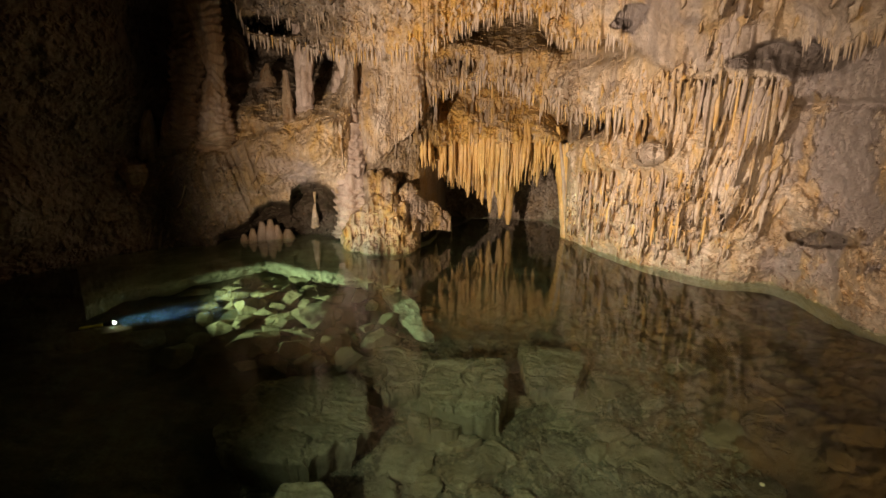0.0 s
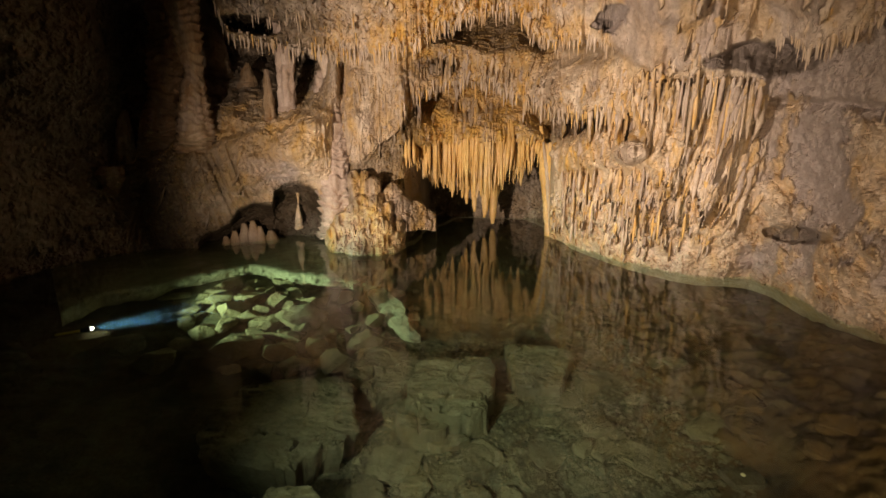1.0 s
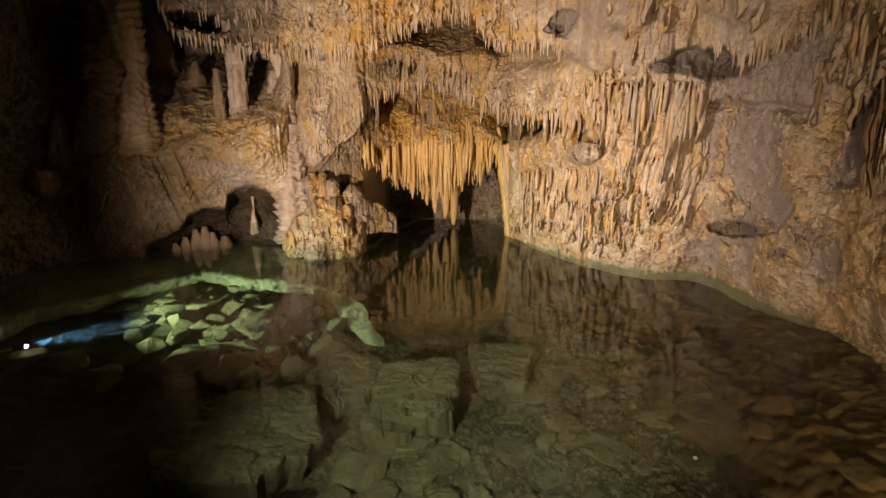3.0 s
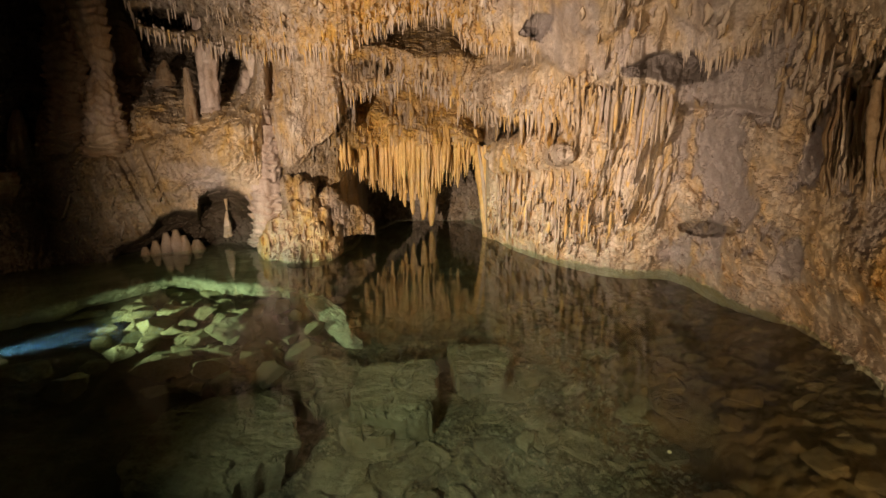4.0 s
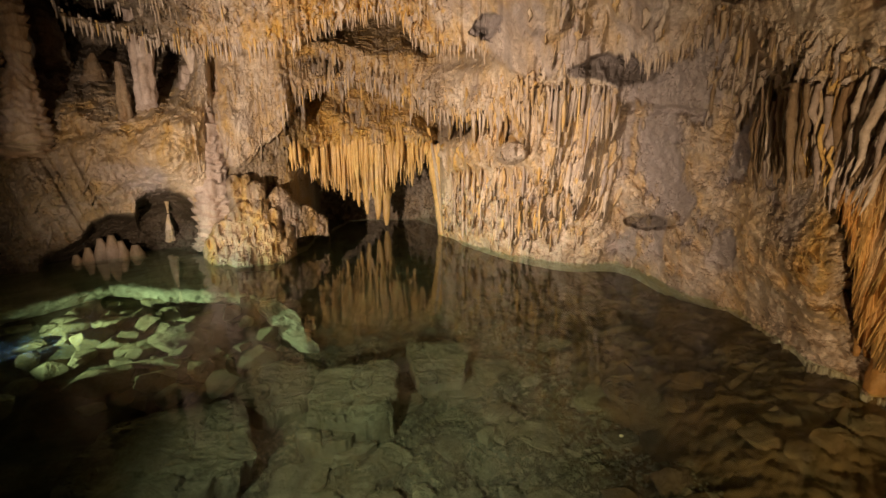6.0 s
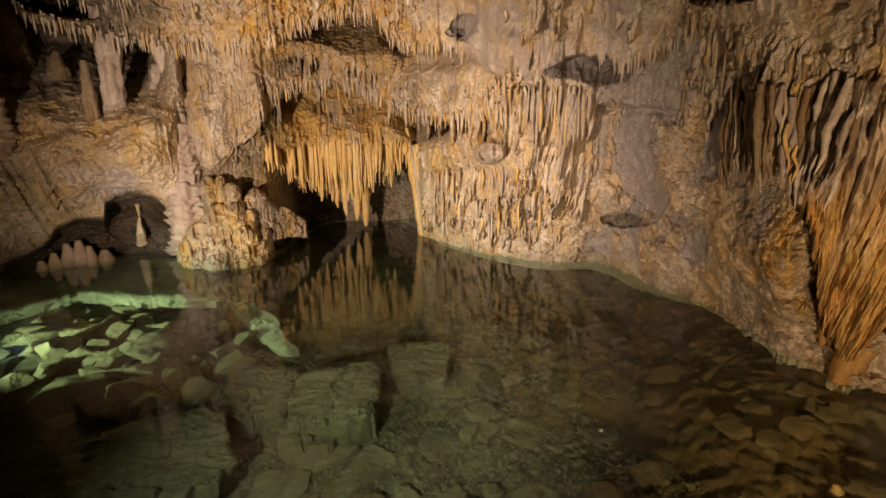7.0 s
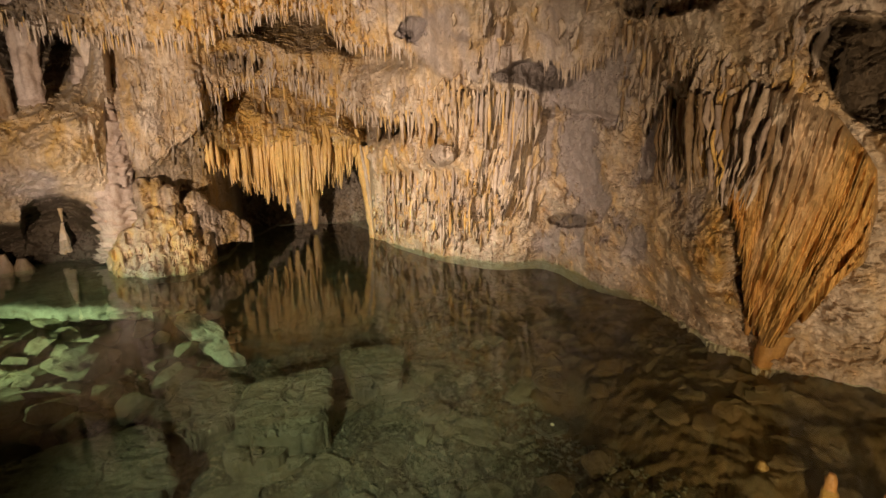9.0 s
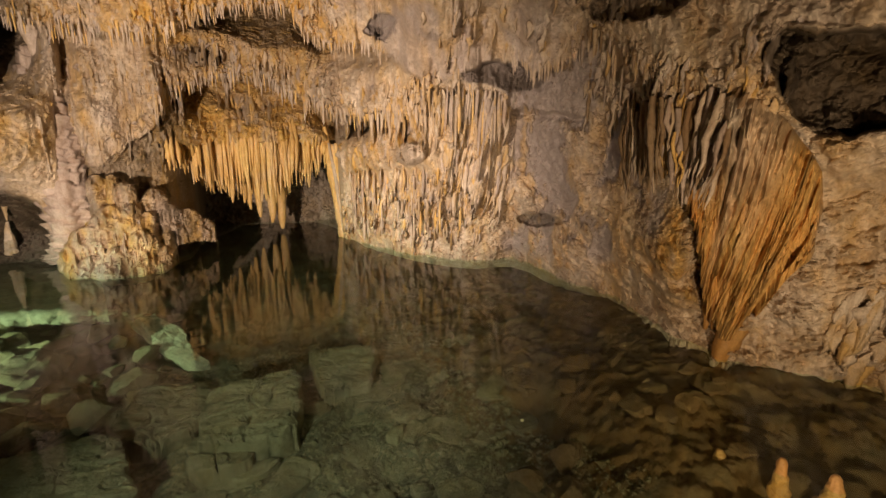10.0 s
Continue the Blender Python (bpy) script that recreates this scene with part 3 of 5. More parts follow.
def stamp(count, a0, a1, low, high, length, radius, lean=0.0, warm=0.3, cold=0.15, proud=1.0, blunt=0.0):
    """Presses hanging tongues of dripstone into the wall between two lines; blunt: rounded fingers that point up."""
    for _ in range(count):
        a = shape.uniform(a0, a1)
        lo, hi = float(line(a, low)), float(line(a, high))
        e = lo + (hi - lo) * shape.random_sample()
        if value_noise(np.array(a * 0.45), np.array(e * 0.5), np.array(2.0), 31) < 0.4 and shape.random_sample() < 0.6:
            continue
        size = length[0] + (length[1] - length[0]) * shape.random_sample() ** 1.8
        r = radius[0] + (radius[1] - radius[0]) * shape.random_sample() ** 1.6
        i, j = np.searchsorted(az, a), np.searchsorted(el, e)
        d0 = DEPTH[j, i]
        z0 = EYE + d0 * math.tan(radians(e))
        e2 = math.degrees(math.atan2(z0 - size - EYE, d0))
        tilt = lean * shape.uniform(0.3, 1.4)
        a2 = a + math.degrees(tilt * size / d0)
        d1 = DEPTH[np.clip(np.searchsorted(el, e2), 0, len(el) - 1), np.clip(np.searchsorted(az, a2), 0, len(az) - 1)]
        wide = math.degrees(1.3 * r / d0)
        i0, i1 = np.searchsorted(az, min(a, a2) - wide), np.searchsorted(az, max(a, a2) + wide)
        j0, j1 = np.searchsorted(el, e2), j + 1
        if d1 > d0 + 0.3 or j1 - j0 < 3 or i1 - i0 < 3:
            continue
        sa, se, old = A[j0:j1, i0:i1], E[j0:j1, i0:i1], DEPTH[j0:j1, i0:i1]
        v = (z0 - EYE - d0 * np.tan(np.radians(se))) / size
        x = np.radians(sa - a) * d0 - tilt * size * v + 0.3 * r * np.sin(v * 7 + a * 9)
        if blunt:
            w = r * np.clip(v / 0.3, 0.001, 1) ** 0.5
            out = r * proud * np.clip(v / 0.25, 0, 1) ** 0.5 * (1 - 0.3 * v)
        else:
            w = r * np.clip(v / 0.35, 0.001, 1) ** 0.7 * (1.03 - 0.97 * np.clip(v, 0, 1) ** 2.6)
            out = r * proud * (0.05 + 0.85 * np.clip(v, 0, 1) ** 0.8)
        inside = (v > 0) & (v < 1) & (np.abs(x) < w)
        got = d0 + (min(d1, d0 + 0.1) - d0) * v - out * np.clip(1 - (x / w) ** 2, 0, 1) ** (0.5 if blunt else 0.85)
        hit = inside & (got < old)
        DEPTH[j0:j1, i0:i1] = np.where(hit, got, old)
        c = shape.random_sample()
        for k, on, amt in ((0, c < warm, shape.uniform(0.3, 0.9)), (1, c > 1 - cold, shape.uniform(0.3, 0.7))):
            ch = TINT[j0:j1, i0:i1, k]
            TINT[j0:j1, i0:i1, k] = np.where(hit, (amt if on else 0.25 * ch), ch)


shape = np.random.RandomState(12)
LOW_RIGHT = [(15, -9), (25, -11), (40, -10)]
UNDER_LEDGE = [(q[0], q[1] - 0.3) for q in RIGHT_LEDGE]
ABOVE = [(28, 7.5), (33, 8.5), (43, 7.5)]
near_tier = lambda lo_, hi_: ([(q[0], q[1] + lo_) for q in TIER], [(q[0], q[1] + hi_) for q in TIER])
stamp(120, 15.8, 28, [(q[0], q[1] - 1.6) for q in RIGHT_LEDGE], UNDER_LEDGE, (0.15, 0.5), (0.025, 0.07), -0.05, 0.5, 0.1, 0.9)
stamp(330, 15.8, 31, *near_tier(-0.8, 0.5), (0.35, 1.1), (0.016, 0.036), -0.06, 0.6, 0.1, 1.1)
stamp(220, 15.8, 31, *near_tier(-3.2, -1.0), (0.25, 0.8), (0.014, 0.032), -0.08, 0.45, 0.15, 1.1)
stamp(70, 26.5, 33.5, *near_tier(0.0, 3.8), (0.9, 1.9), (0.022, 0.05), -0.04, 0.25, 0.3, 1.1)
stamp(80, 30.5, 37.5, *near_tier(-1.5, 3.0), (0.6, 1.5), (0.025, 0.06), -0.28, 0.45, 0.3, 1.0)
stamp(150, 29.5, 38, *near_tier(-3.0, 3.0), (0.2, 0.9), (0.02, 0.05), -0.28, 0.5, 0.3, 1.0)
stamp(420, 15.8, 34, LOW_RIGHT, near_tier(-2.0, -2.0)[0], (0.08, 0.4), (0.012, 0.03), -0.08, 0.45, 0.25, 1.1)
stamp(900, 15.8, 34, LOW_RIGHT, near_tier(-1.5, -1.5)[0], (0.05, 0.22), (0.01, 0.025), -0.05, 0.4, 0.2, 1.3)
stamp(60, 27, 38, RIGHT_LEDGE, ABOVE, (0.6, 1.5), (0.02, 0.05), -0.10, 0.25, 0.4, 1.0)
stamp(160, 27, 38, RIGHT_LEDGE, ABOVE, (0.12, 0.7), (0.015, 0.04), -0.08, 0.3, 0.4)
stamp(900, -4.5, 31, BAND_LIP, [(q[0], q[1] + 4.5) for q in BAND_LIP], (0.1, 0.55), (0.014, 0.045), 0, 0.35, 0.1, 1.2)
stamp(40, -34, -17.5, [(-34, -9), (-20, -6), (-17, -3)], [(q[0], q[1] - 0.6) for q in SHELF], (0.3, 1.1), (0.014, 0.035), -0.35, 0.6, 0.1, 0.9)
stamp(260, -13, -3.5, [(-13, -1), (-8, 0), (-3, 3)], [(-13, 9), (-3, 10)], (0.06, 0.4), (0.012, 0.035), 0, 0.25, 0.1, 1.2)
stamp(520, -3.6, 15.3, [(q[0], q[1] - 0.1) for q in CURTAIN_LOW], [(q[0], q[1] - 0.8) for q in CURTAIN_TOP], (0.15, 0.7), (0.018, 0.045), 0, 0.9, 0.0, 1.2)
stamp(700, -24, 17, [(q[0], q[1] + 0.1) for q in ROOF_LIP], [(q[0], q[1] + 2.2) for q in ROOF_LIP], (0.05, 0.28), (0.012, 0.036), 0, 0.3, 0.12, 1.3)
stamp(260, -24, 17, [(q[0], q[1] + 2) for q in ROOF_LIP], [(q[0], q[1] + 7) for q in ROOF_LIP], (0.05, 0.2), (0.02, 0.05), 0, 0.3, 0.2, 0.5)
stamp(420, 46, 66, [(46, 4.5), (54, 3), (58, -1), (66, 1)], [(q[0], q[1] + 4) for q in ROOF_LIP], (0.05, 0.3), (0.012, 0.035), -0.1, 0.25, 0.25, 1.3)
stamp(50, -12.8, -3.2, [(-13, -11), (-3, -11.5)], [(-13, -8.5), (-8, -6.0), (-3, -7)], (0.12, 0.4), (0.012, 0.03), 0, 0.6, 0.1, 0.7)
stamp(110, 26, 47, [(q[0], q[1] + 2.0) for q in ROOF_LIP], [(q[0], q[1] + 8.0) for q in ROOF_LIP], (0.12, 0.45), (0.012, 0.04), -0.12, 0.35, 0.25, 0.8)
stamp(70, 72.5, 80, [(72, -19), (80, -19)], [(72, -13), (80, -9)], (0.15, 0.5), (0.025, 0.06), -0.2, 0.7, 0.0, 1.2)

# under the water line the wall goes straight down
SHORE_D = line(az, SHORE)
P = place(A, E, DEPTH)
foot_row = np.array([np.argmax(P[:, i, 2] > -0.05) for i in range(len(az))])
foot_d = np.pad(np.array([DEPTH[r, i] for i, r in enumerate(foot_row)]), 25, mode="edge")
SMOOTH_D = np.convolve(foot_d, np.ones(51) / 51, mode="valid")
for i, r in enumerate(foot_row):
    if r > 0:
        k = np.clip(np.linspace(r * 0.6, 0, r), 0, 1)
        dd = DEPTH[r, i] * (1 - k) + SMOOTH_D[i] * k + 0.9 * np.linspace(1.0, 0.0, r) ** 0.45
        P[:r, i, 0], P[:r, i, 1] = np.sin(np.radians(az[i])) * dd, np.cos(np.radians(az[i])) * dd
        P[:r, i, 2] = np.linspace(-3.0, P[r, i, 2], r, endpoint=False)
CELL = OVER[:-1, :-1] > 0.5
wall_cells = ~CELL
lo_r = np.clip(foot_row - 30, 0, None)
wall_cells &= (np.arange(len(el) - 1)[:, None] >= lo_r[None, :-1])
part_of = A[:-1, :-1]
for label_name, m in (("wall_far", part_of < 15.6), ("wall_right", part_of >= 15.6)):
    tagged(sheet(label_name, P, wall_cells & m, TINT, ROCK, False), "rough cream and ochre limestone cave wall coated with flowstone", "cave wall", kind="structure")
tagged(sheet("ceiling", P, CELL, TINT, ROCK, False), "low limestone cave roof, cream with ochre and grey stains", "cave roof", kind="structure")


def depth_at(a, e):
    i, j = np.clip(np.searchsorted(az, a), 0, len(az) - 1), np.clip(np.searchsorted(el, e), 0, len(el) - 1)
    return DEPTH[j, i]


# plain rock closes the cave behind and above
ab, eb = np.meshgrid(np.arange(84, 298.1, 2.0), np.linspace(-45, 42, 40))
db = 4.6 + 3.6 * step(ab - 230, 20) + 0.7 * (fbm(ab * 0.06, eb * 0.08, ab * 0, 4, 11) - 0.5)
pb = place(ab, eb, db * (1 - 0.004 * np.maximum(eb, 0)))
pb[..., 2] = np.maximum(pb[..., 2], -3.0)
tagged(sheet("wall_near", pb, None, np.zeros(pb.shape), ROCK), "dark limestone cave wall closing the chamber behind", "cave wall", kind="structure")
at_, et_ = np.meshgrid(np.arange(-62, 298.1, 3.0), np.linspace(0, 1, 16))
rim = np.where(at_ < 84, np.array([P[-1, np.clip(np.searchsorted(az, q), 0, len(az) - 1), 2] for q in at_.ravel()]).reshape(at_.shape), EYE + 4.6 * np.tan(radians(42)))
rad = np.where(at_ < 84, (rim - EYE) / np.tan(radians(42)), 4.6 + 3.6 * step(at_ - 230, 20)) * (1 - et_)
dome = np.stack([rad * np.sin(np.radians(at_)), rad * np.cos(np.radians(at_)), rim * (1 - et_) + 5.6 * et_], -1)
tagged(sheet("ceiling_crown", dome, None, np.zeros(dome.shape), ROCK), "dark limestone cave roof overhead", "cave roof", kind="structure")


# ---- pool ----
def bed_z(x, y):
    r = np.hypot(x, y)
    a = np.degrees(np.arctan2(x, y))
    w = line(a, SHORE)
    z = -1.35 + 0.25 * (fbm(x * 0.6, y * 0.6, x * 0, 3, 14) - 0.5)
    # it shelves up under the right wall
    z = z + 0.85 * step(a - 50, 6) * step(r - 1.2, 0.4)
    z = z + 0.5 * step(x - 2.6, 0.5) * step(4.6 - y, 0.6)
    z = z + 0.4 * step(y - 5.7, 0.35) * step(-0.1 - x, 0.25)
    mud = step(x - 1.9, 0.4)
    ridge = 1 - np.abs(2 * fbm(x * 1.7 + 0.8 * y, y * 1.5 - 0.7 * x, x * 0, 5, 19, 0.62) - 1)
    fine_ = fbm(x * 4.3 + 1.7 * fbm(x, y, x * 0, 2, 24), y * 4.1, x * 0, 5, 23, 0.65)
    z = z + mud * (0.05 * (ridge - 0.75) + 0.20 * (np.abs(2 * fine_ - 1) - 0.3) + 0.10 * (fbm(x * 14, y * 14, x * 0, 3, 27, 0.6) - 0.5))
    z = z + 0.16 * (fbm(x * 2.2, y * 2.2, x * 0, 4, 15, 0.6) - 0.5) + 0.09 * (fbm(x * 9, y * 9, x * 0, 4, 16, 0.6) - 0.5)
    # a small hollow where the coin lies
    z = z + (np.minimum(z, -1.13) - z) * np.exp(-(((x - 2.22) ** 2 + (y - 2.60) ** 2) / 0.12) ** 2)
    return z


gx, gy = np.meshgrid(np.concatenate([np.arange(-12, -2, 0.1), np.arange(-2, 5.2, 0.025), np.arange(5.2, 8, 0.1)]), np.concatenate([np.arange(-6, 0.4, 0.1), np.arange(0.4, 6, 0.025), np.arange(6, 13.6, 0.1)]))
tagged(sheet("pool_floor", np.stack([gx, gy, bed_z(gx, gy)], -1), None, np.stack([step(gx - 1.7 + 0.6 * (fbm(gx, gy, gx * 0, 3, 55) - 0.5), 0.15), gx * 0, gx * 0], -1), SILT), "silty brown-green rocky floor of the cave pool", "pool floor", kind="structure")
wx, wy = np.meshgrid(np.arange(-12, 8.01, 1.0), np.arange(-6, 13.6, 1.0))
surface = tagged(sheet("water", np.stack([wx, wy, wx * 0], -1), None, None, WATER), "still, clear green-tinted pool water mirroring the cave", "water", kind="structure")
surface.visible_shadow = False


def boulder(name, centre, size, turn=(0, 0, 0), seed=0, cuts=13, material=None, detail=3, relief=0.10):
    """An angular rock: a ball cut by planes, then roughened."""
    bm = bmesh.new()
    bmesh.ops.create_icosphere(bm, subdivisions=detail, radius=1.0)
    co = np.array([v.co[:] for v in bm.verts])
    co = co * (0.45 + 0.5 / np.abs(co).max(1, keepdims=True))
    r = np.random.RandomState(seed + 100)
    for _ in range(cuts):
        nrm = r.normal(size=3)
        nrm /= np.linalg.norm(nrm)
        lim = r.uniform(0.42, 0.80)
        over = np.maximum(co @ nrm - lim, 0)
        co = co - over[:, None] * nrm
    q = co * 1.6 + seed * 3.1
    q2 = co * 6 + seed
    co = co * (1 + 0.15 * (fbm(q2[:, 0], q2[:, 1], q2[:, 2], 3, seed, 0.7) - 0.5) + relief * 2 * (fbm(q[:, 0], q[:, 1], q[:, 2], 4, seed, 0.6) - 0.5))[:, None]
    co = co * np.array(size)
    for v, c in zip(bm.verts, co):
        v.co = c
    me = bpy.data.meshes.new(name)
    bm.to_mesh(me)
    bm.free()
    me.polygons.foreach_set("use_smooth", np.full(len(me.polygons), False))
    me.materials.append(material)
    ob = new(name, me)
    ob.matrix_world = pose(*centre, *turn)
    return ob


def slab(name, corners, thick, seed, material, cells=80, relief=0.05, layers=0.035, undercut=0.0):
    """A flat broken rock over four corner points of its top."""
    c = np.array(corners, float)
    u, v = np.meshgrid(np.linspace(0, 1, cells), np.linspace(0, 1, cells))
    top = ((1 - u) * (1 - v))[..., None] * c[0] + (u * (1 - v))[..., None] * c[1] + (u * v)[..., None] * c[2] + ((1 - u) * v)[..., None] * c[3]
    x, y = top[..., 0], top[..., 1]
    mid = c.mean(0)
    span = np.linalg.norm(c[2] - c[0])
    warp = fbm(x * 3.2 / span + seed, y * 3.2 / span, x * 0, 4, seed, 0.6) - 0.5
    bend = fbm(x * 3.2 / span, y * 3.2 / span + seed, x * 0 + 4, 4, seed + 1, 0.6) - 0.5
    edge = np.minimum(np.minimum(u, 1 - u), np.minimum(v, 1 - v))
    corner = np.clip(np.hypot(2 * u - 1, 2 * v - 1) - 0.95, 0, 1)
    inw = 1 - 0.55 * warp - 0.35 * corner
    x, y = x + 0.22 * span * bend, y - 0.15 * span * bend
    top[..., 0], top[..., 1] = mid[0] + (x - mid[0]) * inw, mid[1] + (y - mid[1]) * inw
    rid = fbm(x * 3, y * 9 + x * 2, x * 0, 4, seed + 3, 0.6)
    top[..., 2] += relief * 2 * (rid - 0.5) + layers * np.floor(4 * fbm(x * 1.6, y * 2.6, x * 0, 2, seed + 5)) - 0.5 * thick * 0.25 * np.exp(-(edge / 0.05))
    if cells > 20:
        crack = np.abs(fbm(x * 2.4 + seed, y * 2.4, x * 0, 4, seed + 11, 0.6) - 0.5)
        top[..., 2] -= 0.07 * np.exp(-(crack / 0.010) ** 2) - 0.05 * (fbm(x * 14, y * 14, x * 0, 3, seed + 12, 0.65) - 0.5)
    ring = np.concatenate([top[0, :-1], top[:-1, -1], top[-1, :0:-1], top[:0:-1, 0]])
    rows = [ring]
    for k, f in enumerate((0.25, 0.5, 0.75, 1.0)):
        low = ring.copy()
        jut = 1 + 0.05 * (fbm(ring[:, 0] * 6, ring[:, 1] * 6, ring[:, 0] * 0 + k * 2.2, 2, seed + 8) - 0.5) * 2 + 0.02 * f - undercut * f
        low[:, :2] = mid[:2] + (ring[:, :2] - mid[:2]) * jut[:, None]
        low[:, 2] = ring[:, 2] - thick * f
        rows.append(low)
    n = cells * cells
    idx = np.arange(n).reshape(cells, cells)
    faces = np.stack([idx[:-1, :-1], idx[:-1, 1:], idx[1:, 1:], idx[1:, :-1]], -1).reshape(-1, 4).tolist()
    ring_i = np.concatenate([idx[0, :-1], idx[:-1, -1], idx[-1, :0:-1], idx[:0:-1, 0]])
    m = len(ring_i)
    prev = ring_i
    co = [top.reshape(-1, 3)]
    for k, low in enumerate(rows[1:]):
        cur = n + k * m + np.arange(m)
        co.append(low)
        for i in range(m):
            j = (i + 1) % m
            faces.append([int(prev[j]), int(prev[i]), int(cur[i]), int(cur[j])])
        prev = cur
    faces.append([int(i) for i in prev])
    co = np.concatenate(co) - mid
    me = bpy.data.meshes.new(name)
    me.from_pydata(co.tolist(), [], faces)
    me.materials.append(material)
    me.update()
    ob = new(name, me)
    ob.location = mid
    return ob


SLABS = [
    ([(-1.95, 3.95, -0.98), (-0.82, 3.95, -0.98), (-0.48, 2.86, -0.92), (-1.66, 2.80, -0.90)], 0.5, "broad flat olive slab lying on the pool floor"),
    ([(-0.11, 4.17, -0.92), (0.72, 4.21, -0.92), (0.52, 3.30, -0.92), (-0.30, 3.40, -0.95)], 0.42, "thick layered olive rock block under water"),
    ([(0.88, 4.61, -1.05), (1.56, 4.46, -1.05), (1.26, 3.71, -1.05), (0.71, 3.78, -1.05)], 0.3, "flat squarish olive rock slab under water"),
    ([(-0.85, 4.73, -1.10), (-0.10, 4.56, -1.12), (-0.26, 3.77, -1.15), (-0.85, 3.84, -1.12)], 0.25, "cracked flat olive rock plate under water"),
    ([(-0.30, 3.46, -1.12), (0.18, 3.43, -1.12), (0.15, 3.23, -1.12), (-0.26, 3.27, -1.14)], 0.2, "narrow olive rock plate beside a larger block"),
    ([(-0.87, 5.87, -0.80), (-0.69, 6.26, -0.66), (-0.06, 4.82, -1.15), (-0.31, 4.91, -1.25)], 0.12, "pale leaning rock plate lit green by the torch"),
    ([(3.49, 3.15, -0.44), (3.95, 3.1, -0.40), (4.05, 1.95, -0.40), (3.29, 1.87, -0.46)], 0.5, "long brown rock ledge under water by the wall"),
    ([(2.48, 3.59, -1.0), (2.94, 3.65, -0.98), (2.91, 2.89, -1.0), (2.43, 2.82, -1.02)], 0.3, "low brown rock plate half sunk in silt"),
    ([(-1.09, 2.55, -0.90), (-0.83, 2.58, -0.90), (-0.63, 2.37, -0.90), (-1.09, 2.36, -0.90)], 0.3, "pale edge of a flat rock in deep shade"),
]
for i, (cs, th, text) in enumerate(SLABS):
    tagged(slab("rock_slab", cs, th, 31 + i, PALE if i == 5 else MUDROCK if "brown" in text else SUNK, undercut=0.16 if i == 0 else 0.0, cells=20 if i == 5 else 80), text, "rock")

ROCKS = [(-3.20, 5.60, -1.25, 0.15, 0.13, 0.09), (-3.41, 5.49, -1.35, 0.15, 0.13, 0.05), (-2.59, 5.61, -1.10, 0.26, 0.2, 0.17), (-2.75, 5.03, -1.15, 0.22, 0.17, 0.14), (-2.17, 4.72, -1.12, 0.38, 0.25, 0.2), (-1.98, 5.27, -1.12, 0.2, 0.18, 0.16),
         (-2.11, 5.90, -1.00, 0.17, 0.17, 0.2), (-1.64, 5.35, -1.05, 0.3, 0.26, 0.27), (-1.69, 4.61, -1.12, 0.25, 0.18, 0.13), (-1.52, 4.36, -1.20, 0.15, 0.12, 0.09), (-2.36, 5.50, -1.20, 0.2, 0.13, 0.1), 
         (-3.53, 4.77, -1.30, 0.3, 0.2, 0.08), (-2.92, 4.41, -1.15, 0.24, 0.18, 0.13), (-1.16, 5.85, -0.85, 0.11, 0.1, 0.19), (-0.94, 5.56, -0.90, 0.09, 0.09, 0.1), (-1.46, 6.34, -0.70, 0.2, 0.12, 0.06), (-1.18, 6.37, -0.70, 0.1, 0.08, 0.05),
         (-0.74, 4.74, -1.05, 0.2, 0.15, 0.14), (-1.02, 4.40, -1.15, 0.26, 0.18, 0.14), (-1.32, 4.78, -1.15, 0.16, 0.13, 0.12), (-1.54, 5.84, -1.00, 0.2, 0.16, 0.18), (-2.87, 5.71, -1.20, 0.16, 0.13, 0.12), (-2.94, 4.84, -1.25, 0.14, 0.12, 0.08),
         (-2.26, 5.65, -1.10, 0.14, 0.12, 0.12), (-3.65, 4.40, -0.66, 0.3, 0.24, 0.12), (-3.17, 6.03, -1.00, 0.16, 0.13, 0.1), (-2.55, 6.01, -0.95, 0.2, 0.16, 0.12), (-3.60, 6.06, -1.30, 0.18, 0.14, 0.06),
         (-1.38, 4.39, -1.20, 0.12, 0.1, 0.08), (-1.74, 4.36, -1.25, 0.11, 0.09, 0.06), (-2.08, 4.31, -1.25, 0.12, 0.08, 0.05), (-1.14, 4.18, -1.25, 0.13, 0.1, 0.06)]
for i, (x, y, z, sx, sy, sz) in enumerate(ROCKS):
    z = max(z, float(bed_z(np.array(x), np.array(y))) + 0.6 * sz)
    ob = boulder("boulder", (x, y, z), (sx * 1.35, sy * 1.4, sz * 1.8), (8 * math.sin(i * 2.1), 8 * math.cos(i * 1.7), i * 47), i, material=PALE if i in (13, 14, 15, 16) else SUNK, relief=0.2, detail=4, cuts=18)
    tagged(ob, "angular pale limestone boulder on the pool floor" if sx > 0.19 else "small angular limestone rock on the pool floor", "rock", "sunken boulders")

rs = random.Random(11)
for i in range(60):
    a_, r_ = rs.uniform(38, 84), rs.uniform(2.0, 4.4)
    x, y = r_ * math.sin(radians(a_)), r_ * math.cos(radians(a_))
    sz_ = 0.03 + 0.13 * rs.random() ** 2
    if math.hypot(x - 2.22, y - 2.5) < 0.45:
        continue
    ob = boulder("boulder", (x, y, float(bed_z(np.array(x), np.array(y))) - 0.15 * sz_), (sz_ * 1.4, sz_ * 1.2, sz_ * 0.9), (rs.uniform(-15, 15), rs.uniform(-15, 15), rs.uniform(0, 360)), 400 + i, material=MUDROCK, relief=0.2)
    tagged(ob, "brown silt-covered rock on the pool floor", "rock", "sunken boulders")
TORCH = Vector((-3.69, 4.46, -0.42))
AIM = Vector((-1.75, 6.15, -0.78))
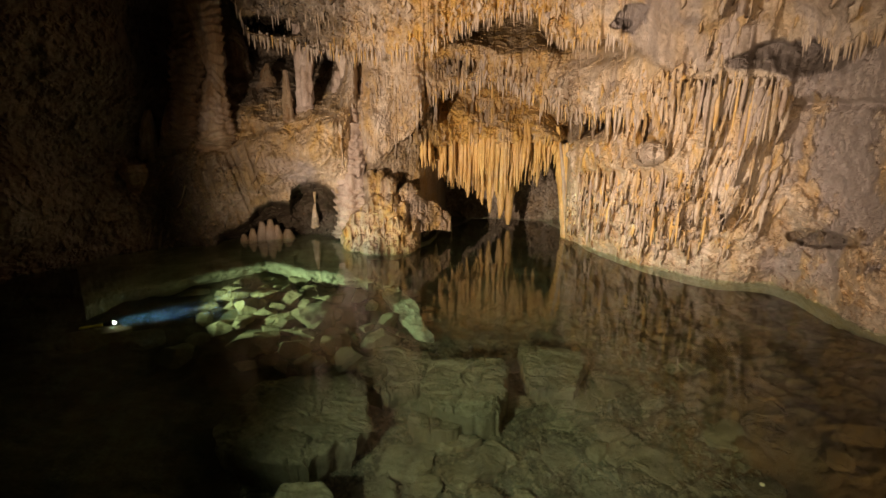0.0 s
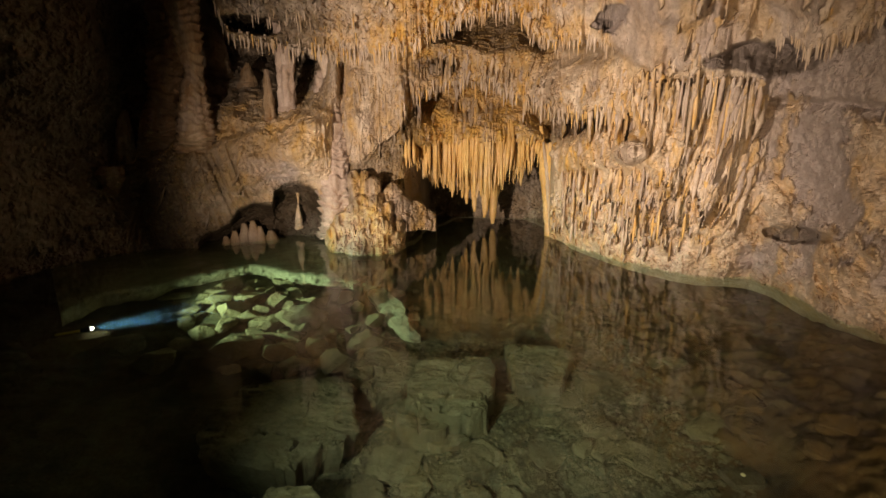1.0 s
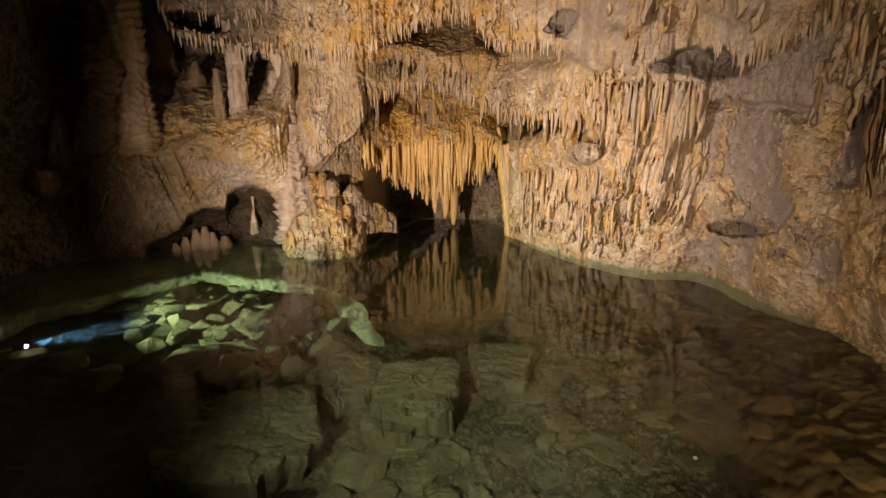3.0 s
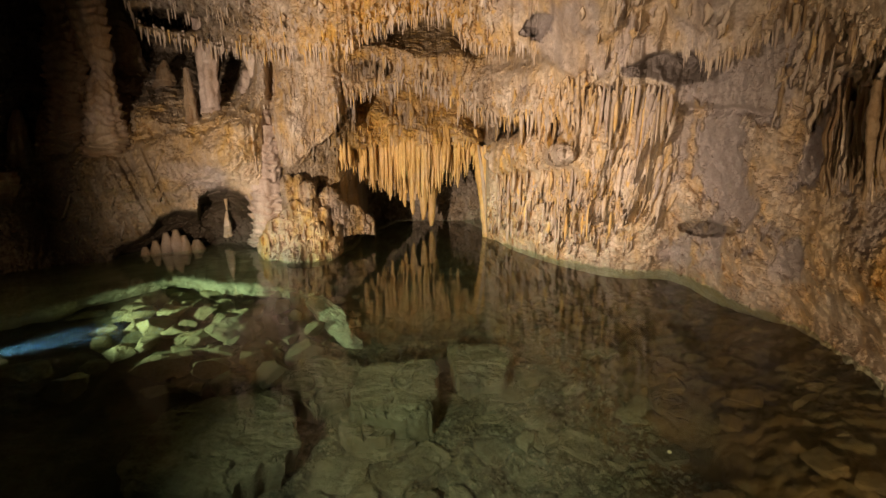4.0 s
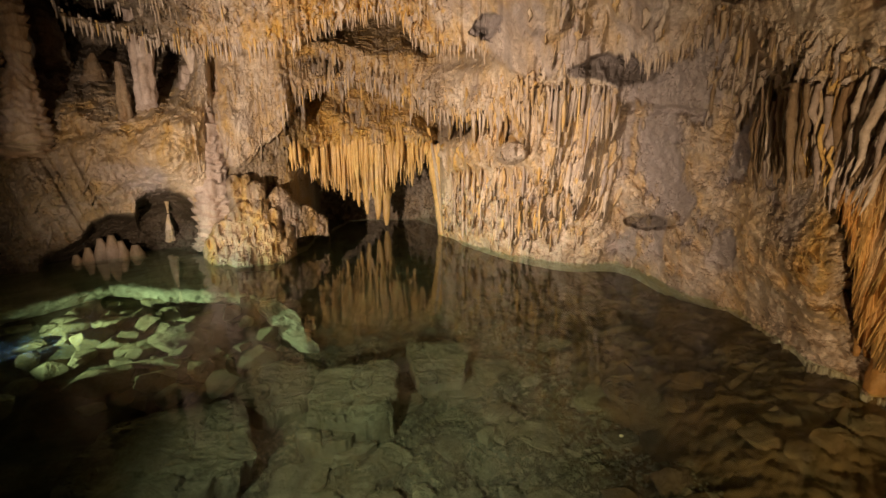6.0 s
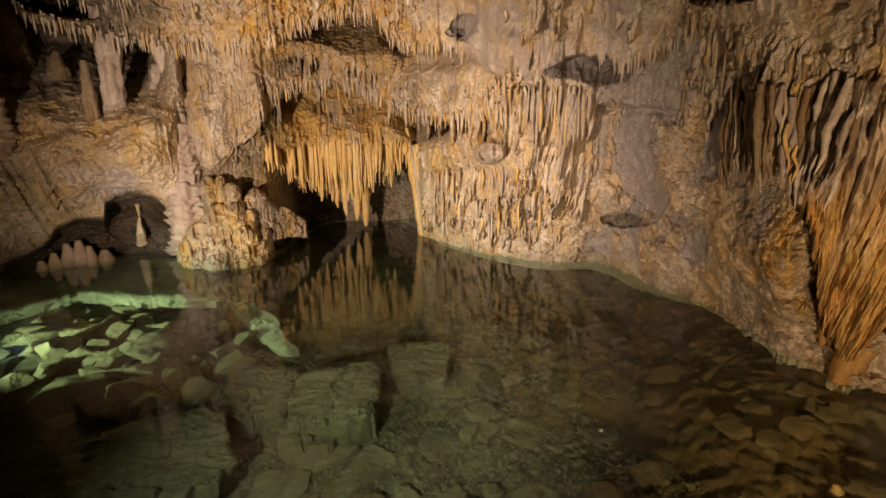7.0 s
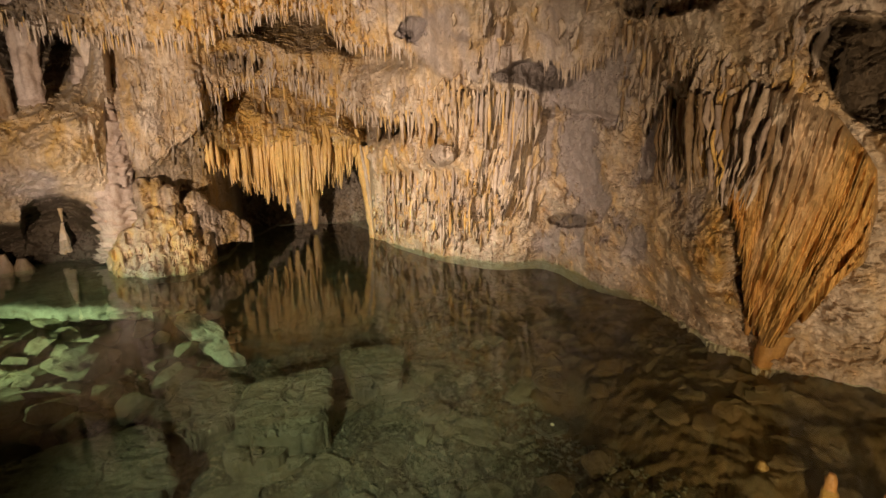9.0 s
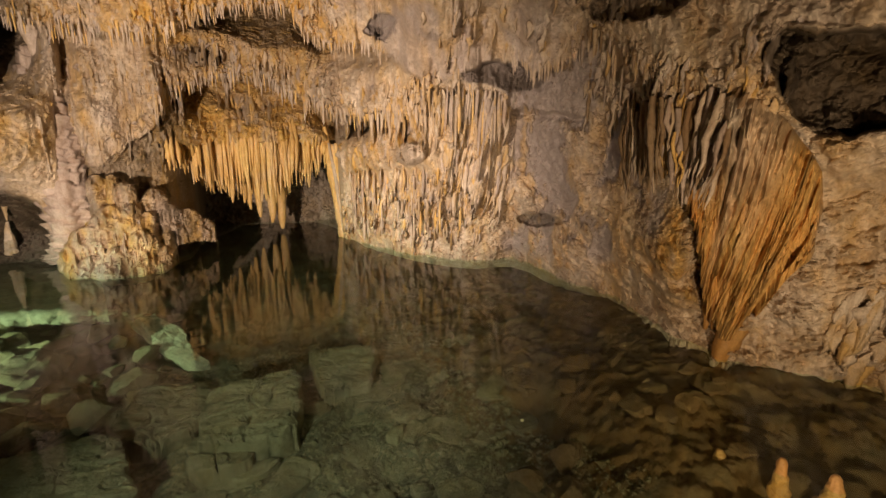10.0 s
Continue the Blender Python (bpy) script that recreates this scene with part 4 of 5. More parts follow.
for i in range(80):
    f, g = rs.random(), rs.random()
    x, y = -3.4 + 3.0 * f + 0.5 * g, 4.9 + 2.0 * g - 0.5 * f
    sz_ = 0.05 + 0.16 * rs.random() ** 1.5
    if math.hypot(x - TORCH.x, y - TORCH.y) < 1.0:
        continue
    ob = boulder("boulder", (x, y, float(bed_z(np.array(x), np.array(y))) + 0.55 * sz_), (sz_ * 1.35, sz_ * 1.1, sz_ * 1.3), (rs.uniform(-20, 20), rs.uniform(-20, 20), rs.uniform(0, 360)), 60 + i, material=SUNK)
    tagged(ob, "small angular limestone rock on the pool floor", "rock", "sunken boulders")
for i in range(110):
    x, y = rs.uniform(-0.7, 2.6), rs.uniform(1.7, 4.6)
    if x > 1.6 and rs.random() < 0.6:
        continue
    z = float(bed_z(np.array(x), np.array(y))) + rs.uniform(0.0, 0.06)
    sz = rs.uniform(0.07, 0.24) * (1.3 if rs.random() < 0.2 else 1)
    t0 = rs.uniform(0, 6.28)
    cs = []
    for k in range(4):
        t = t0 + k * math.pi / 2 + rs.uniform(-.35, .35)
        rr = sz * rs.uniform(0.75, 1.25)
        cs.append((x + rr * math.cos(t), y + rr * math.sin(t) * 0.85, z + rs.uniform(-.03, .03)))
    tagged(slab("flat_stone", cs, 0.12, 200 + i, SUNK, cells=9, relief=0.025, layers=0.012), "flat broken olive stone bedded in gravel", "stone", "flat stones on the pool floor")

# long sunken ledge under the left wall
LEDGE = [(-4.26, 4.93, -0.40), (-4.22, 5.50, -0.36), (-3.79, 5.83, -0.34), (-3.33, 6.51, -0.32), (-2.88, 6.90, -0.30), (-2.09, 6.42, -0.34), (-1.45, 6.22, -0.42), (-1.13, 6.30, -0.50)]
lt = np.linspace(0, len(LEDGE) - 1, 220)
edge_ = np.stack([np.interp(lt, range(len(LEDGE)), [q[k] for q in LEDGE]) for k in range(3)], -1)
out_ = edge_[:, :2] / np.linalg.norm(edge_[:, :2], axis=1)[:, None]
rows_ = []
for back, down in [(3.5, -0.12), (2.4, -0.06), (1.2, -0.02), (0.5, 0.0), (0.2, 0.0), (0.08, 0.01), (0.03, 0.04), (0.0, 0.10), (0.01, 0.18), (0.02, 0.26), (0.04, 0.34), (0.06, 0.42), (0.09, 0.5), (0.13, 0.58), (0.2, 0.66), (0.5, 0.72), (1.2, 0.8), (2.6, 1.2)]:
    rows_.append(np.concatenate([edge_[:, :2] + out_ * back, edge_[:, 2:] - down], 1))
lp = np.stack(rows_)
nz = fbm(lp[..., 0] * 3, lp[..., 1] * 3, lp[..., 2] * 5, 5, 77, 0.65) - 0.5
lp[..., :2] -= (out_[None] * nz[..., None]) * 0.5
lp[..., 2] += 0.10 * (fbm(lp[..., 0] * 6, lp[..., 1] * 6, lp[..., 2] * 6, 3, 78) - 0.5)
tagged(sheet("sunken_ledge", lp[:, ::-1], None, None, PALE), "undercut limestone ledge just under the water along the wall", "rock ledge", kind="structure")

# gravel
gr = np.random.RandomState(5)
octa = np.array([(1, 0, 0), (0, 1, 0), (-1, 0, 0), (0, -1, 0), (0, 0, 1), (0, 0, -1)], float)
octf = [(0, 1, 4), (1, 2, 4), (2, 3, 4), (3, 0, 4), (1, 0, 5), (2, 1, 5), (3, 2, 5), (0, 3, 5)]
num = 13000
px, py = gr.uniform(-1.6, 2.3, num), gr.uniform(1.4, 5.0, num)
pz = bed_z(px, py)
sz = gr.uniform(0.006, 0.022, num) * (1 + 1.6 * (gr.rand(num) < 0.10))
co = octa[None] * sz[:, None, None] * gr.uniform(0.6, 1.3, (num, 6, 1)) * np.array([1, 1, 0.6])
ang = gr.uniform(0, 6.28, num)
cx = co[..., 0] * np.cos(ang)[:, None] - co[..., 1] * np.sin(ang)[:, None]
cy = co[..., 0] * np.sin(ang)[:, None] + co[..., 1] * np.cos(ang)[:, None]
co = np.stack([cx + px[:, None], cy + py[:, None], co[..., 2] + pz[:, None] + 0.004], -1)
fc = (np.array(octf)[None] + 6 * np.arange(num)[:, None, None]).reshape(-1, 3)
me = bpy.data.meshes.new("gravel")
me.from_pydata(co.reshape(-1, 3).tolist(), [], fc.tolist())
me.materials.append(SUNK)
tagged(new("gravel", me), "loose olive-grey gravel on the pool floor", "gravel", kind="stuff")

# diver's torch left lying on the rocks, still lit
def lathe(profile, sides=28):
    """A turned shape about local z from (radius, height) pairs."""
    bm = bmesh.new()
    rings = []
    for r, h in profile:
        rings.append([bm.verts.new((r * math.cos(2 * math.pi * k / sides), r * math.sin(2 * math.pi * k / sides), h)) for k in range(sides)])
    for lo, hi in zip(rings, rings[1:]):
        for k in range(sides):
            bm.faces.new((lo[k], lo[(k + 1) % sides], hi[(k + 1) % sides], hi[k]))
    bm.faces.new(rings[0][::-1])
    bm.faces.new(rings[-1])
    for f in bm.faces:
        f.smooth = True
    return bm


def part(name, bm, material, parent, label=""):
    me = bpy.data.meshes.new(name)
    bm.to_mesh(me)
    bm.free()
    me.materials.append(material)
    ob = new(name, me)
    ob.parent = parent
    if label:
        tagged(ob, label)
    return ob


torch = tagged(new("torch"), "yellow waterproof torch, switched on, lying on sunken rocks", "torch")
torch.matrix_world = look(TORCH, AIM)
turn_round = Matrix.Rotation(math.pi, 4, "X")
for nm, prof, mat, text in (
        ("body", [(0.022, -0.2), (0.026, -0.19), (0.026, -0.02), (0.03, 0.0)], plain("yellow_plastic", (0.75, 0.6, 0.06), 0.4), "yellow plastic body"),
        ("head", [(0.03, 0.0), (0.052, 0.035), (0.056, 0.07), (0.056, 0.085), (0.047, 0.085), (0.04, 0.06)], plain("black_rubber", (0.03, 0.03, 0.03), 0.6), "black rubber lamp head"),
        ("lens", [(0.03, 0.0745), (0.046, 0.076), (0.044, 0.092), (0.034, 0.108), (0.018, 0.118), (0.001, 0.121)], plain("lit_lens", (1.0, 0.93, 0.75), 0.3, emit=18), "glowing round lens")):
    bm = lathe(prof)
    bmesh.ops.transform(bm, matrix=turn_round, verts=bm.verts)
    part(nm, bm, mat, torch, text)
way = (AIM - TORCH).normalized()
beam = spot("torch_light", TORCH + way * 0.14, AIM, 560, (0.76, 1.0, 0.66), 104, 1.0, 0.03)
# beam flattened so little of it leaks up through the water onto the mound
beam.matrix_world = beam.matrix_world @ Matrix.Diagonal((1.0, 0.55, 1.0, 1.0))

# silt hanging in the torch's beam; its blue colour stands for the beam's glow
num = 4600
gr = np.random.RandomState(8)
along = 0.14 + 1.5 * gr.rand(num) ** 0.9
side, up_ = np.array(way.orthogonal().normalized()), np.array(way.cross(way.orthogonal()).normalized())
rr, an = np.sqrt(gr.rand(num)) * (0.03 + 0.24 * along), gr.uniform(0, 6.28, num)
ctr = np.array(TORCH) + along[:, None] * np.array(way) + (rr * np.cos(an))[:, None] * side + (rr * np.sin(an))[:, None] * up_
co = ctr[:, None, :] + octa[None] * gr.uniform(0.0008, 0.0018, num)[:, None, None]
me = bpy.data.meshes.new("suspended_silt")
me.from_pydata(co.reshape(-1, 3).tolist(), [], (np.array(octf)[None] + 6 * np.arange(num)[:, None, None]).reshape(-1, 3).tolist())
me.materials.append(plain("beam_blue_silt", (0.12, 0.22, 0.6), 0.9))
tagged(new("suspended_silt", me), "fine silt drifting in the torch's beam, tinted blue as its glow", "silt", kind="stuff")

# a coin on the pool floor, its glint painted in as a pale colour
cp = Vector((2.23, 2.63, -1.08))
tagged(slab("flat_stone", [(cp.x - 0.14, cp.y - 0.1, cp.z - 0.012), (cp.x + 0.15, cp.y - 0.12, cp.z - 0.012), (cp.x + 0.13, cp.y + 0.12, cp.z - 0.012), (cp.x - 0.15, cp.y + 0.1, cp.z - 0.012)], 0.25, 555, SILT, cells=9, relief=0.004, layers=0.0), "flat brown stone with a coin on it", "stone", "flat stones on the pool floor")
bm = lathe([(0.014, 0.0), (0.016, 0.001), (0.016, 0.003), (0.014, 0.004)], 20)
me = bpy.data.meshes.new("coin")
bm.to_mesh(me)
bm.free()
me.materials.append(plain("brass", (1.0, 0.9, 0.6), 0.5, 0.3))
coin = tagged(new("coin", me), "shiny brass coin lying on the pool floor", "coin")
coin.matrix_world = pose(*cp, 12, -8, 0)

# unseen rock rim at the near shore, added to shade the pool from show_lamp
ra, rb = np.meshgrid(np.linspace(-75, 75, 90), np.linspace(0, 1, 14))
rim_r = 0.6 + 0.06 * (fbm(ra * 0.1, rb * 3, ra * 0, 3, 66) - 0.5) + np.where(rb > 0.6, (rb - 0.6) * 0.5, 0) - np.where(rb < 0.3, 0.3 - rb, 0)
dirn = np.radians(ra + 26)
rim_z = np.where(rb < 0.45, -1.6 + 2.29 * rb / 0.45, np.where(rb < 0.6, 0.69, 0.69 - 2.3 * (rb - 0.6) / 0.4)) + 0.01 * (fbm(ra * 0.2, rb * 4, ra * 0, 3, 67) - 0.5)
tagged(sheet("near_shore", np.stack([-2.5 + rim_r * np.sin(dirn), 0.75 + rim_r * np.cos(dirn), rim_z], -1), None, np.zeros(ra.shape + (3,)), ROCK), "unseen rock rim added to keep lamplight off the pool", "rock rim", kind="structure")


# ---- dripstone ----
def mesh_from(name, co, faces, material, smooth=True):
    me = bpy.data.meshes.new(name)
    me.from_pydata(co.tolist() if hasattr(co, "tolist") else co, [], faces)
    me.polygons.foreach_set("use_smooth", np.full(len(me.polygons), smooth))
    me.materials.append(material)
    me.update()
    return me


def tube_arrays(path, radii, sides=14, rings=28, lumps=0.18, wave=0.0, seed=0, flat=1.0, grain=1.0, flutes=0.0):
    """A lumpy tapering tube along a path, closed at both ends; wave: rings that stand proud."""
    path, radii = np.array(path, float), np.array(radii, float)
    seg = np.r_[0, np.cumsum(np.linalg.norm(np.diff(path, axis=0), axis=1))]
    t = np.linspace(0, seg[-1], rings)
    mid = np.stack([np.interp(t, seg, path[:, k]) for k in range(3)], -1)
    r = np.interp(t, seg, radii)
    for _ in range(2):
        mid[1:-1] = (mid[:-2] + 2 * mid[1:-1] + mid[2:]) / 4
    th = np.linspace(0, 2 * np.pi, sides, endpoint=False)
    ring = np.stack([np.cos(th), flat * np.sin(th), 0 * th], -1)
    co = mid[:, None, :] + ring[None] * r[:, None, None]
    x, y, z = co[..., 0], co[..., 1], co[..., 2]
    mean = max(float(np.mean(r)), 0.004)
    k = 0.9 * grain / mean
    n = fbm(x * k, y * k, z * k * 0.55, 3, seed, 0.6) - 0.5
    swell = 1 + 2 * lumps * n + flutes * (1 - np.abs(2 * value_noise(3.2 * np.cos(th)[None] + 5, 3.2 * np.sin(th)[None] + seed, z * 1.2 / max(mean, 0.03) * 0.12, seed + 3) - 1) - 0.5)
    if wave:
        ph = t / max(0.05, 0.75 * mean) + seed
        ph = ph[:, None] + 2.2 * value_noise(x * k, y * k, z * k * 0.3, seed + 5)
        saw = (ph - np.floor(ph))
        swell = swell + wave * (1 - saw) * (0.5 + value_noise(x * k, y * k, z * k, seed + 9))
    off = (co - mid[:, None, :]) * swell[..., None]
    co = mid[:, None, :] + off
    verts = np.concatenate([co.reshape(-1, 3), mid[:1], mid[-1:]])
    idx = np.arange(rings * sides).reshape(rings, sides)
    nx = np.roll(idx, -1, 1)
    quads = np.stack([idx[:-1], idx[1:], nx[1:], nx[:-1]], -1).reshape(-1, 4).tolist()
    cap0 = [[rings * sides, int(a), int(b)] for a, b in zip(idx[0], nx[0])]
    cap1 = [[rings * sides + 1, int(b), int(a)] for a, b in zip(idx[-1], nx[-1])]
    return verts, quads + cap0 + cap1


def drip(name, path, radii, material, **more):
    co, faces = tube_arrays(path, radii, **more)
    base = np.array(path[0], float)
    ob = new(name, mesh_from(name, co - base, faces, material))
    ob.location = base
    return ob


def at(a, e, d):
    return place(np.array(a), np.array(e), np.array(d)).tolist()


def joined(name, parts, material):
    co, faces, n = [], [], 0
    for c, f in parts:
        co.append(c)
        faces += [[v + n for v in q] for q in f]
        n += len(c)
    return new(name, mesh_from(name, np.concatenate(co), faces, material))


rnd = random.Random(7)

# columns and stalagmites on the shelf
SHELF_COLUMNS = [
    ("column", [(-26.6, 18.3), (-26.7, 15.3), (-26.3, 12.2), (-26.1, 8.3), (-26.4, 6.0), (-26.6, 1.4)], [0.20, 0.19, 0.16, 0.09, 0.16, 0.21], UMBER, 0.55, "tall pale brown dripstone column flaring at its foot"),
    ("column", [(-28.6, 16.0), (-28.5, 12.0), (-28.7, 9.2), (-29.0, 6.4), (-29.7, 1.7)], [0.10, 0.14, 0.18, 0.16, 0.18], UMBER, 0.9, "stacked lumpy dull brown dripstone column in shade"),
    ("column", [(-24.2, 17.0), (-24.1, 12.4), (-23.8, 8.6)], [0.18, 0.17, 0.22], UMBER, 0.2, "stout brown dripstone column under the cave roof"),
    ("column", [(-16.4, 14.4), (-16.6, 9.5), (-16.7, 5.1)], [0.15, 0.13, 0.125], LILAC, 0.08, "slim straight cream dripstone column on the shelf"),
    ("stalagmite", [(-18.7, 9.1), (-18.7, 6.6), (-18.7, 3.9)], [0.03, 0.07, 0.085], UMBER, 0.1, "slender brown stalagmite standing on the shelf"),
    ("stalagmite", [(-20.6, 9.7), (-20.7, 8.8), (-20.7, 7.6)], [0.03, 0.09, 0.15], UMBER, 0.2, "short pointed stalagmite at the back of the shelf"),
    ("stalagmite", [(-32.8, 4.2), (-33.0, 2.5), (-33.2, 0.3)], [0.04, 0.1, 0.14], UMBER, 0.1, "dim brown stalagmite in the dark recess"),
    ("stalagmite", [(-30.6, 4.8), (-30.8, 3.2), (-31.0, 1.0)], [0.06, 0.11, 0.15], UMBER, 0.2, "blunt rust-brown stalagmite stump in shade"),
    ("stalagmite", [(-34.7, -1.4), (-34.8, -2.2), (-34.8, -3.4)], [0.12, 0.17, 0.1], UMBER, 0.3, "small pale lump of dripstone on dark wall"),
    ("stalactite", [(-11.9, 13.6), (-12.0, 10.9), (-12.1, 8.5)], [0.2, 0.12, 0.03], FLOW, 0.15, "short conical cream stalactite under the roof"),
    ("stalagmite", [(-12.6, 9.2), (-12.5, 7.1), (-12.3, 4.2)], [0.07, 0.15, 0.24], LILAC, 0.45, "lumpy cream stalagmite under a conical stalactite"),
    ("column", [(-11.7, 5.0), (-11.7, 1.2), (-11.7, -2.3), (-11.8, -5.1), (-11.8, -9.0)], [0.15, 0.18, 0.20, 0.225, 0.22], LILAC, 0.7, "ringed greyish cream dripstone pillar on the mound"),
    ("stalactite", [(-16.2, -3.3), (-16.3, -5.3), (-16.3, -6.3)], [0.06, 0.022, 0.008], FLOW, 0.05, "thin cream stalactite in the hollow"),
    ("stalagmite", [(-16.3, -6.4), (-16.4, -7.1), (-16.4, -8.1)], [0.015, 0.03, 0.055], FLOW, 0.2, "small cream stalagmite stump below a thin stalactite"),
    ("stalagmite", [(14.2, 2.9), (14.3, 2.1), (14.3, 1.2)], [0.03, 0.035, 0.05], AMBER, 0.1, "tiny amber stalagmite on the curtain's rim"),
]
for kind_, pts, rr, mat, wav, text in SHELF_COLUMNS:
    dist = {-11.7: 8.45, 14.2: 9.3, -16.2: 8.95, -16.3: 9.15, -11.9: 8.55, -12.6: 8.75}.get(pts[0][0]) or float(depth_at(pts[-1][0], pts[-1][1])) - 0.12
    path = [at(q[0], q[1], dist) for q in pts]
    if kind_ != "stalactite":
        path, rr = path + [at(pts[-1][0], pts[-1][1] - 1.5, dist + 0.4)], rr + [rr[-1] * 1.4]
    ob = drip(kind_, path, rr, mat, sides=40, rings=130, lumps=0.3, wave=wav * 0.6, seed=rnd.randrange(99), grain=1.7, flutes=0.4)
    tagged(ob, text, kind_)

# the amber curtain of stalactites over the water
TIPS = [(-2.8, -1.8), (-2.0, -1.2), (-1.2, -2.3), (-0.4, -3.2), (0.3, -3.9), (0.9, -2.3), (1.6, -3.4), (2.6, -4.7), (3.2, -5.9), (4.0, -4.4), (4.5, -6.0), (5.1, -6.8), (6.1, -7.8), (6.7, -5.1), (7.4, -8.5),
        (8.5, -9.3), (9.1, -5.8), (9.4, -4.0), (10.0, -3.8), (10.5, -2.3), (11.1, -4.2), (12.0, -4.4), (12.4, -2.0), (12.8, -1.1), (13.5, -1.0), (14.0, -1.5), (-2.4, -2.3), (-1.5, -1.7), (0.0, -2.5), (1.2, -4.1), (2.1, -3.9), (3.5, -3.6), (4.2, -5.0), (5.4, -5.0), (6.4, -6.0), (7.8, -5.9), (8.8, -7.4), (9.7, -2.3), (10.8, -2.6), (11.5, -3.0), (13.2, -1.7)]
BIG = {12: 0.075, 14: 0.095, 15: 0.115, 13: 0.07, 7: 0.06, 8: 0.055, 10: 0.06, 11: 0.065}
for i, (a, e) in enumerate(TIPS):
    dd = 10.12 - 0.25 * rnd.random() - (0.1 if i in BIG else 0)
    r = BIG.get(i, 0.05) * 1.1
    tip = at(a, e, dd)
    z1 = EYE + dd * math.tan(radians(line(a, CURTAIN_LOW))) + 0.02 + 0.25 * rnd.random()
    top_ = [tip[0] + rnd.uniform(-.04, .04), tip[1] + 0.1, max(z1, tip[2] + 0.4)]
    zz = [top_[2] + (tip[2] - top_[2]) * f for f in (0.3, 0.7, 0.9)]
    path = [top_] + [[tip[0] + 0.02 * rnd.uniform(-1, 1), tip[1], z] for z in zz] + [tip]
    ob = drip("stalactite", path, [r * 1.5, r * 1.25, r * 0.85, r * 0.6, r * 0.25], AMBER, sides=14, rings=40, lumps=0.2, wave=0.06, seed=i, grain=0.8)
    tagged(ob, "long amber stalactite hanging over the water" if i in BIG else "short amber stalactite in the flowstone curtain", "stalactite", "curtain stalactites")
# slim ribs that run down the curtain's face and hang off its edge
curtain = tagged(new("flowstone_curtain"), "amber flowstone curtain of slim ribs hanging over the water", "flowstone")
curtain.location = at(5.5, 4.0, 9.6)
ENVELOPE = [(-3.5, -2.4), (-1.0, -3.1), (0.4, -4.6), (2.7, -5.2), (4.9, -6.3), (8.3, -7.0), (9.8, -5.0), (12.1, -4.1), (14.2, -2.1), (15.6, -1.1)]
for i in range(220):
    a = -2.9 + 17.1 * (i + rnd.random()) / 220
    lo_e, hi_e, end = float(line(a, CURTAIN_LOW)), float(line(a, CURTAIN_TOP)), float(line(a, ENVELOPE))
    e0 = lo_e + (hi_e - lo_e) * rnd.uniform(0.1, 0.85)
    dd = float(depth_at(a, lo_e + 0.3)) + rnd.uniform(-0.04, 0.07)
    if float(depth_at(a, e0)) > dd + 0.5 or dd > 10.2:
        e0, dd = lo_e + 0.25, min(dd, 9.9)
    e1 = lo_e + (end - lo_e) * (0.35 + 0.65 * rnd.random() ** 1.2)
    p0, p1 = at(a, e0, min(float(depth_at(a, e0)) + 0.03, dd + 0.5)), at(a, e1, dd)
    p1[0] += rnd.uniform(-0.03, 0.03)
    m1 = [p0[0] * 0.6 + p1[0] * 0.4, p1[1], p0[2] * 0.6 + p1[2] * 0.4]
    m2 = [p0[0] * 0.25 + p1[0] * 0.75, p1[1], p0[2] * 0.25 + p1[2] * 0.75]
    r = 0.014 + 0.034 * rnd.random() ** 1.5
    co, faces = tube_arrays([p0, m1, m2, p1], [r * 0.5, r, r * 0.8, r * 0.2], sides=9, rings=24, lumps=0.35, wave=0.06, seed=i)
    ob = new("rib", mesh_from("rib", co - np.array(curtain.location), faces, AMBER))
    ob.parent = curtain
# the flowstone pillar at the curtain's end, a bundle of ribs down to the water
pillar = tagged(new("flowstone_pillar"), "fluted amber flowstone pillar running down into the water", "flowstone")
pillar.location = at(15.8, -9.9, 9.15)
for i in range(16):
    f = i / 15
    top_ = ((14.2, 1.1), (16.9, 0.7))
    end_ = ((15.8, -10.4), (18.6, -11.1))
    a0, a1 = top_[0][0] * (1 - f) + top_[1][0] * f, end_[0][0] * (1 - f) + end_[1][0] * f
    e0, e1 = top_[0][1] * (1 - f) + top_[1][1] * f + rnd.uniform(-0.5, 0.3), end_[0][1] * (1 - f) + end_[1][1] * f - 0.6
    dd = 9.2 + 0.22 * f - 0.12 * math.sin(f * 3.1) + rnd.uniform(-0.05, 0.05)
    p0, p1 = np.array(at(a0, e0, dd + 0.05)), np.array(at(a1, e1, dd - 0.08))
    r = rnd.uniform(0.035, 0.075)
    co, faces = tube_arrays([p0, p0 * 0.7 + p1 * 0.3 + np.array([rnd.uniform(-.03, .03), 0, 0]), p0 * 0.35 + p1 * 0.65, p1], [r * 0.5, r, r * 0.95, r * 1.5], sides=12, rings=44, lumps=0.5, wave=0.12, flutes=0.4, seed=i + 700, grain=0.9)
    ob = new("rib", mesh_from("rib", co - np.array(pillar.location), faces, (AMBER, AMBER, FLOW)[i % 3]))
    ob.parent = pillar

# stubby stalagmites in the hollow
for a, e, h, r in [(-23.8, -9.1, 0.35, 0.09), (-22.7, -8.3, 0.45, 0.1), (-21.7, -8.1, 0.5, 0.11), (-21.0, -8.8, 0.4, 0.1), (-19.8, -9.4, 0.3, 0.12), (-24.8, -9.7, 0.2, 0.08)]:
    p = at(a, e, 9.2)
    tagged(drip("stalagmite", [p, [p[0], p[1], p[2] - h * 0.5], [p[0], p[1], p[2] - h * 1.4]], [r * 0.4, r, r * 1.5], UMBER, lumps=0.3, seed=int(h * 100)), "stubby brown stalagmite in the low hollow", "stalagmite", "stalagmites in the hollow")

